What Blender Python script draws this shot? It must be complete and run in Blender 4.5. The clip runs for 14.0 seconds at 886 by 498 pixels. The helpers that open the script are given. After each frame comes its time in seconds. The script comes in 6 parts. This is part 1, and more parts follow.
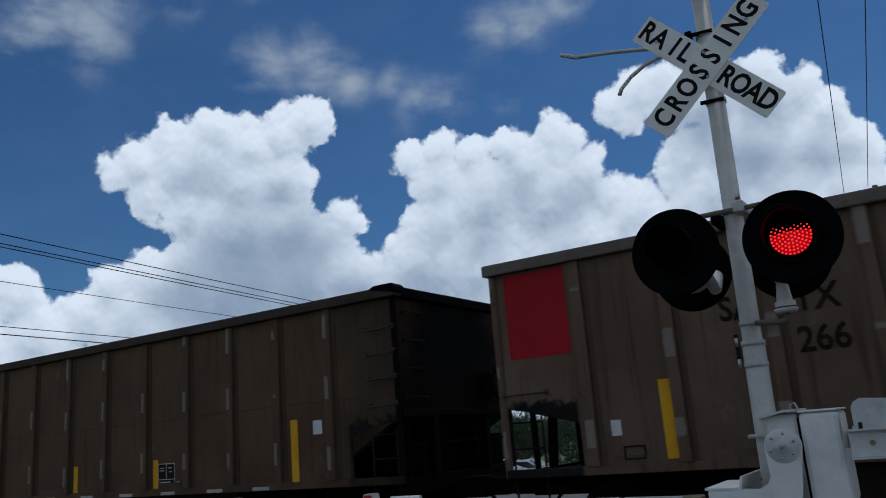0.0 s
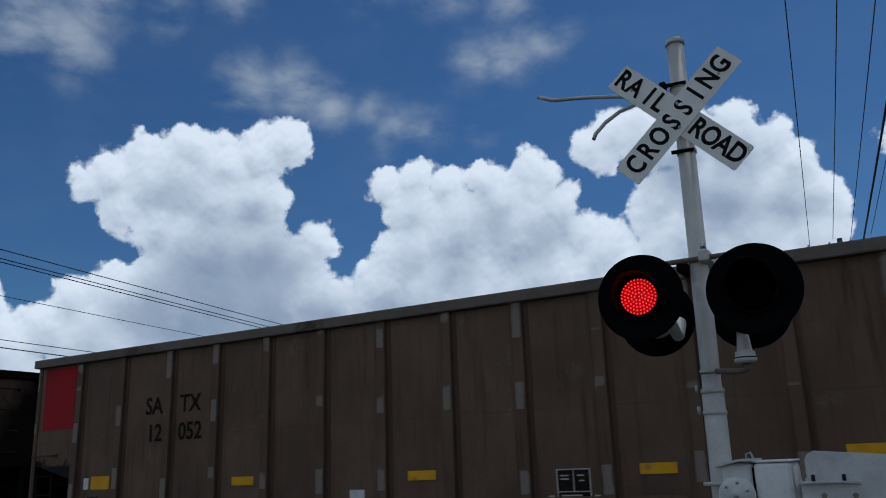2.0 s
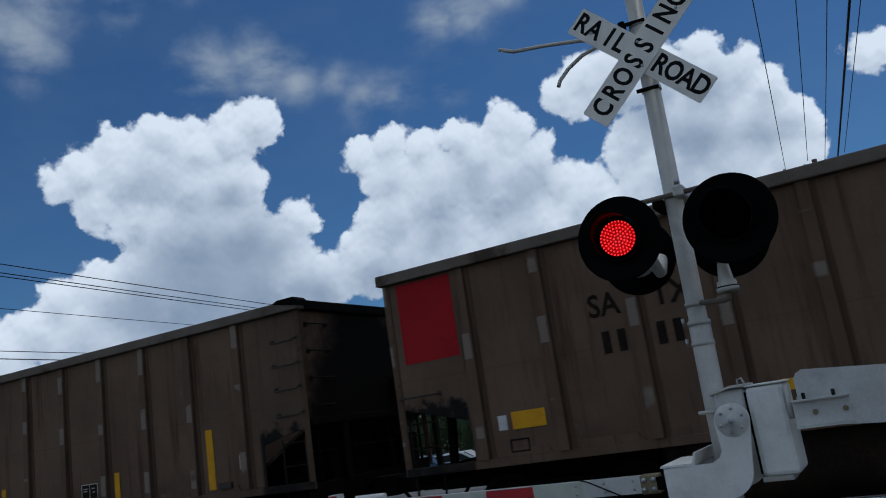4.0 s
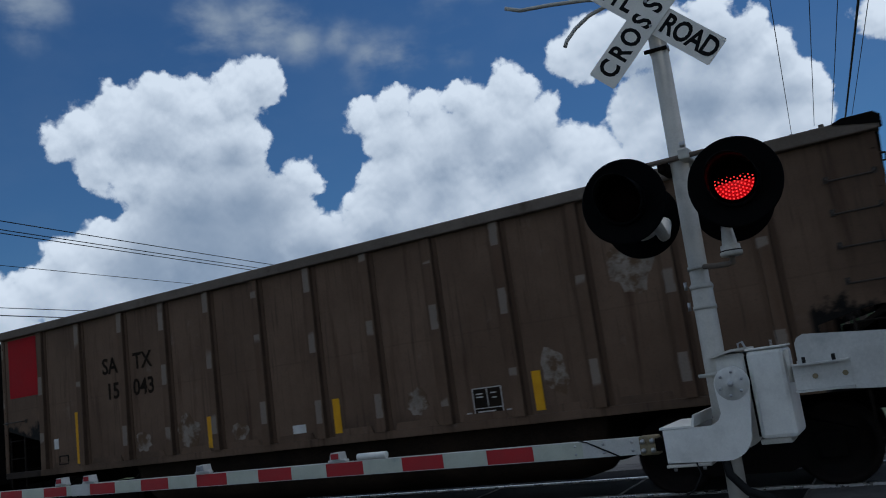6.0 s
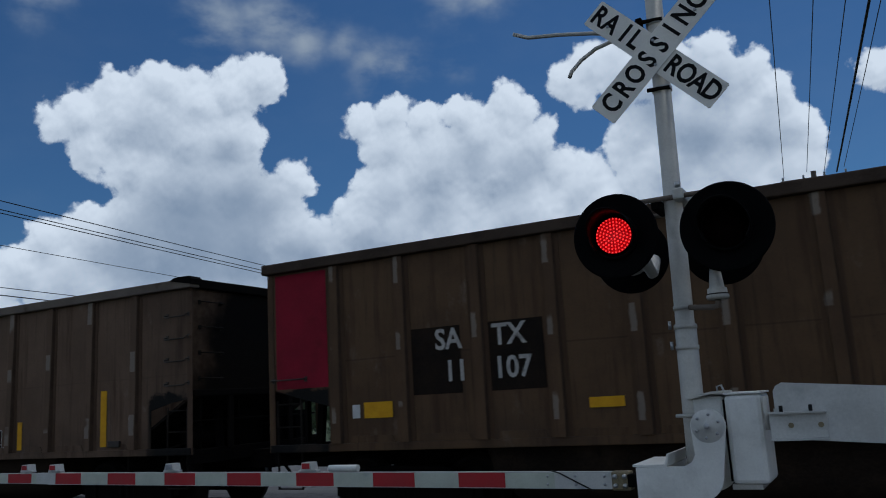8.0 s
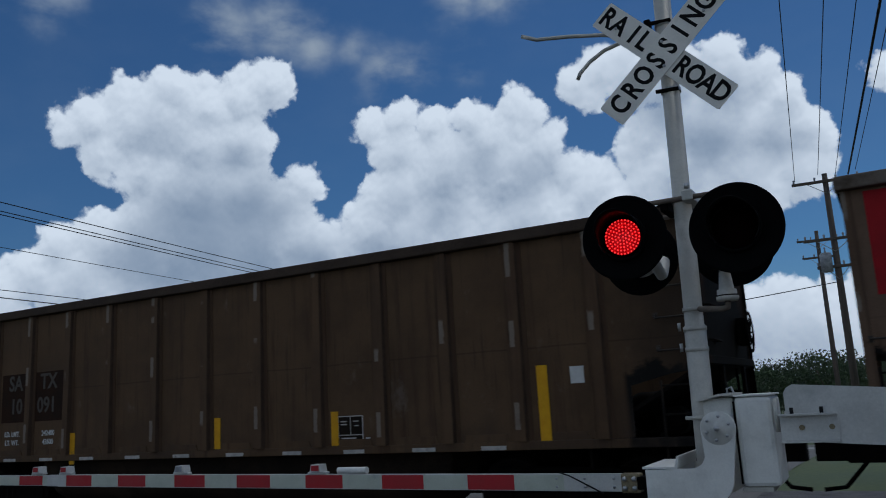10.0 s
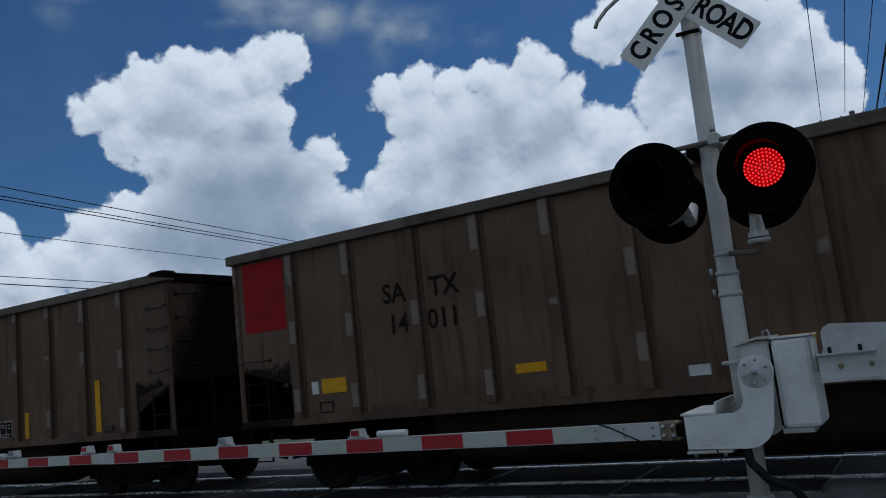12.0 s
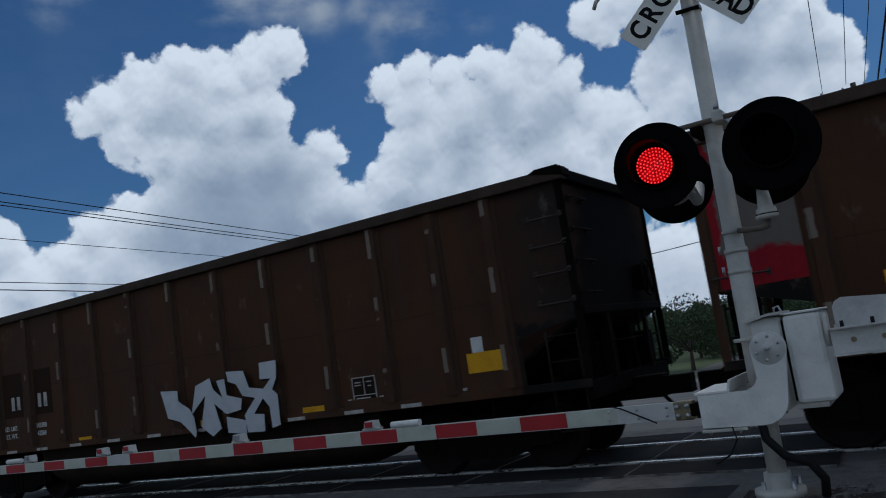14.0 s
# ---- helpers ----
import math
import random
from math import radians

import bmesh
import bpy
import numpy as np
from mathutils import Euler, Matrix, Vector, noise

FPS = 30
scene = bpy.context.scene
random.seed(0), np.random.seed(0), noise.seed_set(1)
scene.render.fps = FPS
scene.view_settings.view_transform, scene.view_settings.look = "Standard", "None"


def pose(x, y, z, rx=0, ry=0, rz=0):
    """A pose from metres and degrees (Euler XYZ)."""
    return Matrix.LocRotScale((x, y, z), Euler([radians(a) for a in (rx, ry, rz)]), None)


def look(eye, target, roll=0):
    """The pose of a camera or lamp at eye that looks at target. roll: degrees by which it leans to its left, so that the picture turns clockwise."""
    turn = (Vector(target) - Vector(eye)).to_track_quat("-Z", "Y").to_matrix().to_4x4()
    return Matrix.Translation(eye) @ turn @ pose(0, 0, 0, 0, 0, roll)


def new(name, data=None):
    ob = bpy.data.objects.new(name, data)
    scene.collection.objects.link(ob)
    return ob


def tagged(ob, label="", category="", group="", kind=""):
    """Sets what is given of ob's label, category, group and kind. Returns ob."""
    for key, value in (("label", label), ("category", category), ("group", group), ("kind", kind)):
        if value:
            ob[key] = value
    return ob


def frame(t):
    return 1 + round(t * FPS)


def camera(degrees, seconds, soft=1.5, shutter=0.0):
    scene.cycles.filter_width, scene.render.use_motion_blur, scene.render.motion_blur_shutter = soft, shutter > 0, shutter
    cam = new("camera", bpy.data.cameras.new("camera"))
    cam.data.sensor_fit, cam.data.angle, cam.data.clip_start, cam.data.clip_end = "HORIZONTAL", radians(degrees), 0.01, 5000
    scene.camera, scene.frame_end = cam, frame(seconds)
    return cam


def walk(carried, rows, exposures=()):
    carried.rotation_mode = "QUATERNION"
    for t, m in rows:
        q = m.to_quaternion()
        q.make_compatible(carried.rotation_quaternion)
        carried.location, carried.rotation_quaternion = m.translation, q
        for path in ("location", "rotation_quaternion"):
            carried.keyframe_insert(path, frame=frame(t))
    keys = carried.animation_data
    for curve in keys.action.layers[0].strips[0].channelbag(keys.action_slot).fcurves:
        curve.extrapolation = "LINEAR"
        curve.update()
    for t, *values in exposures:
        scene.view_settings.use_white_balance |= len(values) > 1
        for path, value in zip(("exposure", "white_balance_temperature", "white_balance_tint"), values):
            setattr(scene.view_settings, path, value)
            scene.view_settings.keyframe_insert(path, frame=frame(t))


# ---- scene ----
cam = camera(57.5, 14.0, soft=1.05, shutter=0.035)
walk(cam, [
    (0, pose(-0.023, 0.026, 1.644, 103.01, 4.60, 32.44)),
    (0.5, pose(-0.076, 0.021, 1.630, 102.80, 4.90, 34.08)),
    (1, pose(-0.075, 0.015, 1.646, 104.49, 2.72, 34.02)),
    (1.5, pose(0.017, -0.017, 1.703, 106.02, 0.71, 30.68)),
    (2, pose(0.011, -0.001, 1.666, 104.94, 2.10, 29.74)),
    (2.5, pose(0.012, -0.008, 1.664, 104.07, 3.65, 29.73)),
    (3, pose(0.027, -0.016, 1.666, 103.38, 6.16, 29.75)),
    (3.5, pose(0.049, -0.006, 1.660, 102.94, 8.30, 30.17)),
    (6, pose(0.038, 0.007, 1.650, 99.63, 7.78, 30.13)),
    (6.5, pose(-0.048, 0.004, 1.646, 98.60, 7.46, 32.86)),
    (7, pose(-0.066, -0.002, 1.652, 98.47, 6.78, 33.28)),
    (7.5, pose(-0.015, -0.004, 1.687, 99.38, 4.24, 30.07)),
    (8, pose(0.031, -0.015, 1.696, 100.40, 3.24, 28.40)),
    (10.5, pose(0.038, -0.008, 1.677, 100.78, 3.41, 29.40)),
    (11, pose(0.045, 0.004, 1.671, 100.30, 5.30, 28.64)),
    (11.5, pose(0.029, -0.004, 1.657, 99.29, 5.72, 29.55)),
    (12, pose(0.016, -0.003, 1.658, 98.36, 6.31, 31.41)),
    (12.5, pose(0.004, 0.004, 1.651, 97.79, 6.63, 32.36)),
    (13, pose(0.002, 0.010, 1.657, 97.45, 7.29, 32.16)),
    (13.5, pose(-0.000, 0.005, 1.658, 97.48, 7.97, 31.92)),
    (14, pose(-0.008, -0.001, 1.662, 97.65, 8.51, 32.03)),
], exposures=((0, -0.84, 6320, 10), (3, -0.86, 6320, 10), (7, -0.95, 6320, 10), (14, -0.99, 6320, 10)))

# ---- sky, sun, exposure ----
SUN_AZ, SUN_EL = 14.0, 63.0          # degrees: azimuth from +y towards +x, height

# cumulus heads as (azimuth to the left of +y, elevation, radius) in degrees
CUMULUS_WEST = [(61.2, 7.5, 1.8), (40.6, 22.6, 1.8), (42.6, 21.4, 1.8), (47.7, 21.8, 1.3), (50.4, 21.0, 1.4), (45.2, 20.8, 2.1), (49.1, 19.3, 2.7), (52.5, 19.5, 1.7), (53.9, 18.7, 1.3), (51.9, 17.5, 1.7), (45.5, 18.1, 2.9), (42.7, 18.6, 2.2), (49.2, 16.2, 2.1), (46.1, 14.9, 3.7), (42.9, 15.1, 2.7), (46.9, 11.0, 4.6), (51.4, 11.4, 2.4), (54.4, 11.2, 1.5), (55.7, 9.4, 2.0), (38.2, 15.6, 1.3), (39.7, 14.4, 1.8), (40.4, 10.8, 3.9), (52.9, 8.5, 3.1), (58.2, 8.2, 2.3), (59.4, 10.8, 1.2), (61.8, 11.5, 1.5), (60.0, 10.8, 1.5), (62.4, 9.4, 2.0), (58.5, 9.3, 1.6)]
CUMULUS_MIDDLE = [(26.2, 13.7, 1.6), (21.0, 17.3, 1.6), (22.4, 18.6, 1.5), (33.5, 19.3, 1.4), (31.1, 19.9, 1.3), (28.8, 19.4, 1.3), (31.5, 17.7, 1.9), (25.9, 19.7, 1.5), (22.5, 20.1, 1.4), (21.2, 19.5, 1.0), (24.3, 18.1, 2.3), (20.2, 17.9, 1.4), (27.7, 16.4, 3.0), (23.6, 15.5, 3.4), (19.1, 15.4, 1.7), (17.6, 14.1, 2.3), (31.7, 14.5, 2.4), (33.7, 11.9, 2.5), (29.1, 11.2, 4.0), (21.8, 11.8, 4.0), (37.2, 10.9, 2.4), (16.1, 11.5, 3.1)]
CUMULUS_EAST = [(18.0, 21.3, 1.4), (16.2, 22.3, 1.5), (13.8, 21.4, 2.2), (16.6, 20.6, 1.2), (11.1, 21.1, 2.5), (7.8, 21.8, 1.4), (7.8, 19.9, 2.5), (5.6, 19.9, 1.4), (4.4, 18.6, 1.4), (9.6, 17.5, 3.0), (13.3, 17.1, 2.2), (5.4, 16.5, 2.5), (3.1, 16.3, 1.7), (2.2, 15.3, 1.2), (3.7, 13.7, 2.2), (11.8, 14.3, 3.4), (7.2, 13.4, 3.3), (-2.6, 18.6, 1.4)]
WISPS = [(58.7, 28.2, 2.4), (60.8, 26.0, 2.2), (56.0, 27.4, 2.0), (54.6, 30.0, 1.6), (49.6, 30.3, 1.0), (45.9, 24.6, 1.5), (43.5, 25.9, 1.9), (40.1, 26.3, 1.9), (37.5, 25.5, 1.6), (34.5, 25.0, 0.9), (32.3, 23.1, 1.6), (30.1, 23.6, 1.4), (25.8, 23.6, 0.9), (26.1, 27.6, 1.6), (23.4, 28.4, 2.0), (21.1, 29.0, 1.4), (28.6, 32.6, 1.8), (34.1, 33.0, 1.8), (22.3, 32.3, 2.2), (44.7, 32.3, 1.6), (19.3, 30.3, 1.0)]

# thick, grey-bellied parts of the clouds
THICK = [(43.5, 11.0, 4.2), (33.0, 10.5, 2.0), (8.0, 19.4, 1.6), (45.7, 12.4, 3.6), (41.5, 13.4, 3.0), (49.5, 10.4, 2.4), (37.5, 10.2, 2.2), (47.9, 18.5, 1.2), (43.5, 16.8, 1.3), (12.0, 18.6, 2.4), (9.0, 16.0, 2.2), (14.0, 20.2, 1.2), (25.5, 16.6, 1.1), (21.5, 15.6, 1.2), (28.5, 13.5, 1.4), (5.0, 15.6, 1.4)]


def sky_dir(az, el):
    a, e = radians(az), radians(el)
    return (-math.sin(a) * math.cos(e), math.cos(a) * math.cos(e), math.sin(e))


class Nodes:
    """Short-hand for building a node tree."""

    def __init__(self, tree):
        self.tree, self.n, self.l = tree, tree.nodes, tree.links

    def add(self, kind):
        return self.n.new(kind)

    def put(self, socket, value):
        if hasattr(value, "is_output"):
            self.l.new(value, socket)
        elif value is not None:
            socket.default_value = value

    def math(self, op, a, b=None, c=None, clamp=False):
        node = self.add("ShaderNodeMath")
        node.operation, node.use_clamp = op, clamp
        for socket, value in zip(node.inputs, (a, b, c)):
            self.put(socket, value)
        return node.outputs[0]

    def vec(self, op, a, b=None):
        node = self.add("ShaderNodeVectorMath")
        node.operation = op
        self.put(node.inputs[0], a)
        if op == "SCALE":
            self.put(node.inputs[3], b)
        elif b is not None:
            self.put(node.inputs[1], b)
        return node.outputs[1] if op in ("DISTANCE", "LENGTH", "DOT_PRODUCT") else node.outputs[0]

    def noise(self, vector, scale, detail=4.0, rough=0.55):
        node = self.add("ShaderNodeTexNoise")
        self.put(node.inputs["Vector"], vector)
        self.put(node.inputs["Scale"], scale)
        node.inputs["Detail"].default_value, node.inputs["Roughness"].default_value = detail, rough
        return node

    def ramp(self, value, lo, hi, a=0.0, b=1.0, smooth=True):
        node = self.add("ShaderNodeMapRange")
        node.interpolation_type = "SMOOTHSTEP" if smooth else "LINEAR"
        for socket, v in zip(node.inputs, (value, lo, hi, a, b)):
            self.put(socket, v)
        return node.outputs[0]

    def mix(self, fac, a, b, blend="MIX"):
        node = self.add("ShaderNodeMix")
        node.data_type, node.blend_type = "RGBA", blend
        self.put(node.inputs[0], fac)
        for socket, v in zip((node.inputs[6], node.inputs[7]), (a, b)):
            self.put(socket, (*v, 1.0) if isinstance(v, tuple) and len(v) == 3 else v)
        return node.outputs[2]


def blob_field(k, p, blobs, soft, grow=0.0):
    value = None
    for az, el, r in blobs:
        dist = k.vec("DISTANCE", p, sky_dir(az, el))
        s = k.math("SUBTRACT", radians(r) + grow, dist)
        value = s if value is None else k.math("SMOOTH_MAX", value, s, soft)
    return value


def cloud_group():
    tree = bpy.data.node_groups.new("cloud_field", "ShaderNodeTree")
    tree.interface.new_socket("Vector", in_out="INPUT", socket_type="NodeSocketVector")
    tree.interface.new_socket("Field", in_out="OUTPUT", socket_type="NodeSocketFloat")
    k = Nodes(tree)
    p = k.add("NodeGroupInput").outputs[0]
    warp = k.vec("SCALE", k.vec("SUBTRACT", k.noise(p, 24.0, 5.0, 0.62).outputs["Color"], (0.5, 0.5, 0.5)), 0.023)
    q = k.vec("ADD", p, warp)
    field = blob_field(k, q, CUMULUS_WEST + CUMULUS_MIDDLE + CUMULUS_EAST, 0.013, 0.0042)
    z = k.add("ShaderNodeSeparateXYZ")
    k.put(z.inputs[0], q)
    low = k.math("MULTIPLY", k.math("SUBTRACT", 0.125, z.outputs[2]), 0.7)
    field = k.math("SMOOTH_MAX", field, low, 0.012)
    # the rest of the sky, unseen: loose fair-weather cumulus, cover raised for fill light
    away = k.math("SUBTRACT", 0.80, k.vec("DOT_PRODUCT", p, sky_dir(30, 20)))
    rest = k.math("SUBTRACT", k.noise(p, 3.2, 5.0, 0.55).outputs[0], 0.49)
    rest = k.math("MINIMUM", k.math("MULTIPLY", rest, 0.6), k.math("MULTIPLY", away, 0.5))
    field = k.math("MAXIMUM", field, rest)
    # cauliflower heads
    lumps = None
    for scale, size in ((24.0, 0.017), (58.0, 0.0095), (135.0, 0.0045)):
        cell = k.add("ShaderNodeTexVoronoi")
        cell.feature = "SMOOTH_F1"
        k.put(cell.inputs["Vector"], q)
        cell.inputs["Scale"].default_value, cell.inputs["Smoothness"].default_value = scale, 0.4
        bump = k.math("MULTIPLY", k.math("SUBTRACT", 0.42, cell.outputs["Distance"]), size)
        lumps = bump if lumps is None else k.math("ADD", lumps, bump)
    fine = k.math("MULTIPLY", k.math("SUBTRACT", k.noise(p, 130.0, 5.0, 0.6).outputs[0], 0.5), 0.0075)
    out = k.math("ADD", k.math("ADD", field, lumps), fine)
    k.put(k.add("NodeGroupOutput").inputs[0], out)
    return tree


def make_world():
    world = bpy.data.worlds.new("world")
    scene.world = world
    world.use_nodes = True
    world.node_tree.nodes.clear()
    k = Nodes(world.node_tree)
    sky = k.add("ShaderNodeTexSky")
    sky.sky_type, sky.sun_disc = "NISHITA", False
    sky.sun_elevation, sky.sun_rotation = radians(SUN_EL), radians(SUN_AZ)
    sky.air_density, sky.dust_density, sky.ozone_density = 1.0, 0.15, 5.0
    p = k.vec("NORMALIZE", k.add("ShaderNodeTexCoord").outputs["Generated"])
    group = cloud_group()
    a = k.add("ShaderNodeGroup")
    a.node_tree = group
    k.put(a.inputs[0], p)
    b = k.add("ShaderNodeGroup")
    b.node_tree = group
    k.put(b.inputs[0], k.vec("ADD", p, (0.006, 0.0, 0.022)))
    c = k.add("ShaderNodeGroup")
    c.node_tree = group
    k.put(c.inputs[0], k.vec("ADD", p, (0.002, 0.0, 0.0065)))
    f = a.outputs[0]
    mask = k.ramp(f, -0.002, 0.0055)
    relief = k.math("MULTIPLY_ADD", k.math("SUBTRACT", f, b.outputs[0]), 8.5, 0.58)
    relief = k.math("MULTIPLY_ADD", k.math("SUBTRACT", f, c.outputs[0]), 14.0, relief, clamp=True)
    deep = k.ramp(f, 0.0, 0.06)
    patchy = k.ramp(k.noise(p, 7.0, 3.0, 0.45).outputs[0], 0.36, 0.64)
    lit = k.math("MULTIPLY", relief, k.math("SUBTRACT", 1.0, k.math("MULTIPLY", deep, k.math("MULTIPLY_ADD", patchy, 0.32, 0.08))))
    lit = k.math("ADD", lit, k.math("MULTIPLY", k.math("SUBTRACT", 1.0, deep), 0.20), clamp=True)
    soft = k.vec("ADD", p, k.vec("SCALE", k.vec("SUBTRACT", k.noise(p, 14.0, 4.0, 0.6).outputs["Color"], (0.5, 0.5, 0.5)), 0.06))
    thick = k.ramp(blob_field(k, soft, THICK, 0.02), -0.03, 0.045)
    lit = k.math("MULTIPLY", lit, k.math("SUBTRACT", 1.0, k.math("MULTIPLY", thick, 0.72)), clamp=True)
    cloud = k.mix(lit, (0.33, 0.47, 0.68), (1.25, 1.41, 1.60))
    # thin high streaks
    streak = k.add("ShaderNodeMapping")
    k.put(streak.inputs[0], p)
    streak.inputs["Rotation"].default_value = (0.0, 0.15, 0.5)
    streak.inputs["Scale"].default_value = (6.0, 6.0, 12.0)
    thin = k.ramp(k.noise(streak.outputs[0], 1.5, 5.0, 0.55).outputs[0], 0.36, 0.72)
    near = k.ramp(blob_field(k, soft, WISPS, 0.012), -0.022, 0.030)
    veil = k.math("MULTIPLY", k.math("MULTIPLY", thin, near), 1.0)
    veil = k.math("ADD", veil, k.math("MULTIPLY", thin, 0.03), clamp=True)
    base = k.add("ShaderNodeBackground")
    k.put(base.inputs[0], k.mix(1.0, sky.outputs[0], SKY_TINT, "MULTIPLY"))
    base.inputs[1].default_value = SKY_STRENGTH
    high = k.add("ShaderNodeBackground")
    k.put(high.inputs[0], (0.50, 0.62, 0.78, 1.0))
    high.inputs[1].default_value = CLOUD_STRENGTH
    cum = k.add("ShaderNodeBackground")
    k.put(cum.inputs[0], cloud)
    cum.inputs[1].default_value = CLOUD_STRENGTH
    m1, m2 = k.add("ShaderNodeMixShader"), k.add("ShaderNodeMixShader")
    k.put(m1.inputs[0], veil), k.put(m1.inputs[1], base.outputs[0]), k.put(m1.inputs[2], high.outputs[0])
    k.put(m2.inputs[0], mask), k.put(m2.inputs[1], m1.outputs[0]), k.put(m2.inputs[2], cum.outputs[0])
    k.put(k.add("ShaderNodeOutputWorld").inputs[0], m2.outputs[0])
    world.cycles.sampling_method, world.cycles.sample_map_resolution = "MANUAL", 512


SKY_TINT, SKY_STRENGTH, CLOUD_STRENGTH = (0.55, 0.88, 1.14), 0.082, 1.0
make_world()

sun = new("sun", bpy.data.lights.new("sun", "SUN"))
sun.data.energy, sun.data.angle, sun.data.color = 0.9, radians(5.0), (1.0, 0.96, 0.9)
sun_from = Vector((math.sin(radians(SUN_AZ)) * math.cos(radians(SUN_EL)), math.cos(radians(SUN_AZ)) * math.cos(radians(SUN_EL)), math.sin(radians(SUN_EL))))
sun.matrix_world = look(sun_from * 60, (0, 0, 0))


# ---- materials ----
def material(name, a, b, rough=0.7, metal=0.0, scale=3.0, fine=60.0, bump=0.15, stain=None, stain_at=(0.55, 0.7), stretch=(1, 1, 1), emit=0.0, gloss=0.5):
    """Two paint tones mixed by broad and fine noise, optional stains, fine relief."""
    m = bpy.data.materials.new(name)
    m.use_nodes = True
    k = Nodes(m.node_tree)
    shader = m.node_tree.nodes["Principled BSDF"]
    shift = k.vec("SCALE", (37.0, 19.0, 53.0), k.add("ShaderNodeObjectInfo").outputs["Random"])
    p = k.vec("ADD", k.vec("MULTIPLY", k.add("ShaderNodeTexCoord").outputs["Object"], stretch), shift)
    broad = k.noise(p, scale, 5.0, 0.6).outputs[0]
    grain = k.noise(p, fine, 3.0, 0.6).outputs[0]
    fac = k.ramp(k.math("MULTIPLY_ADD", grain, 0.35, k.math("MULTIPLY", broad, 0.75)), 0.35, 0.72)
    colour = k.mix(fac, a, b)
    if stain:
        spot = k.ramp(k.noise(k.vec("ADD", p, (5.0, 9.0, 3.0)), scale * 0.6, 6.0, 0.65).outputs[0], *stain_at)
        colour = k.mix(spot, colour, stain)
    k.put(shader.inputs["Base Color"], colour)
    k.put(shader.inputs["Roughness"], k.ramp(broad, 0.3, 0.7, max(0.05, rough - 0.12), min(1.0, rough + 0.1)))
    shader.inputs["Metallic"].default_value = metal
    shader.inputs["Specular IOR Level"].default_value = gloss
    if emit:
        k.put(shader.inputs["Emission Color"], colour)
        shader.inputs["Emission Strength"].default_value = emit
    if bump:
        node = k.add("ShaderNodeBump")
        node.inputs["Strength"].default_value, node.inputs["Distance"].default_value = bump, 0.01
        k.put(node.inputs["Height"], grain)
        k.put(shader.inputs["Normal"], node.outputs[0])
    return m


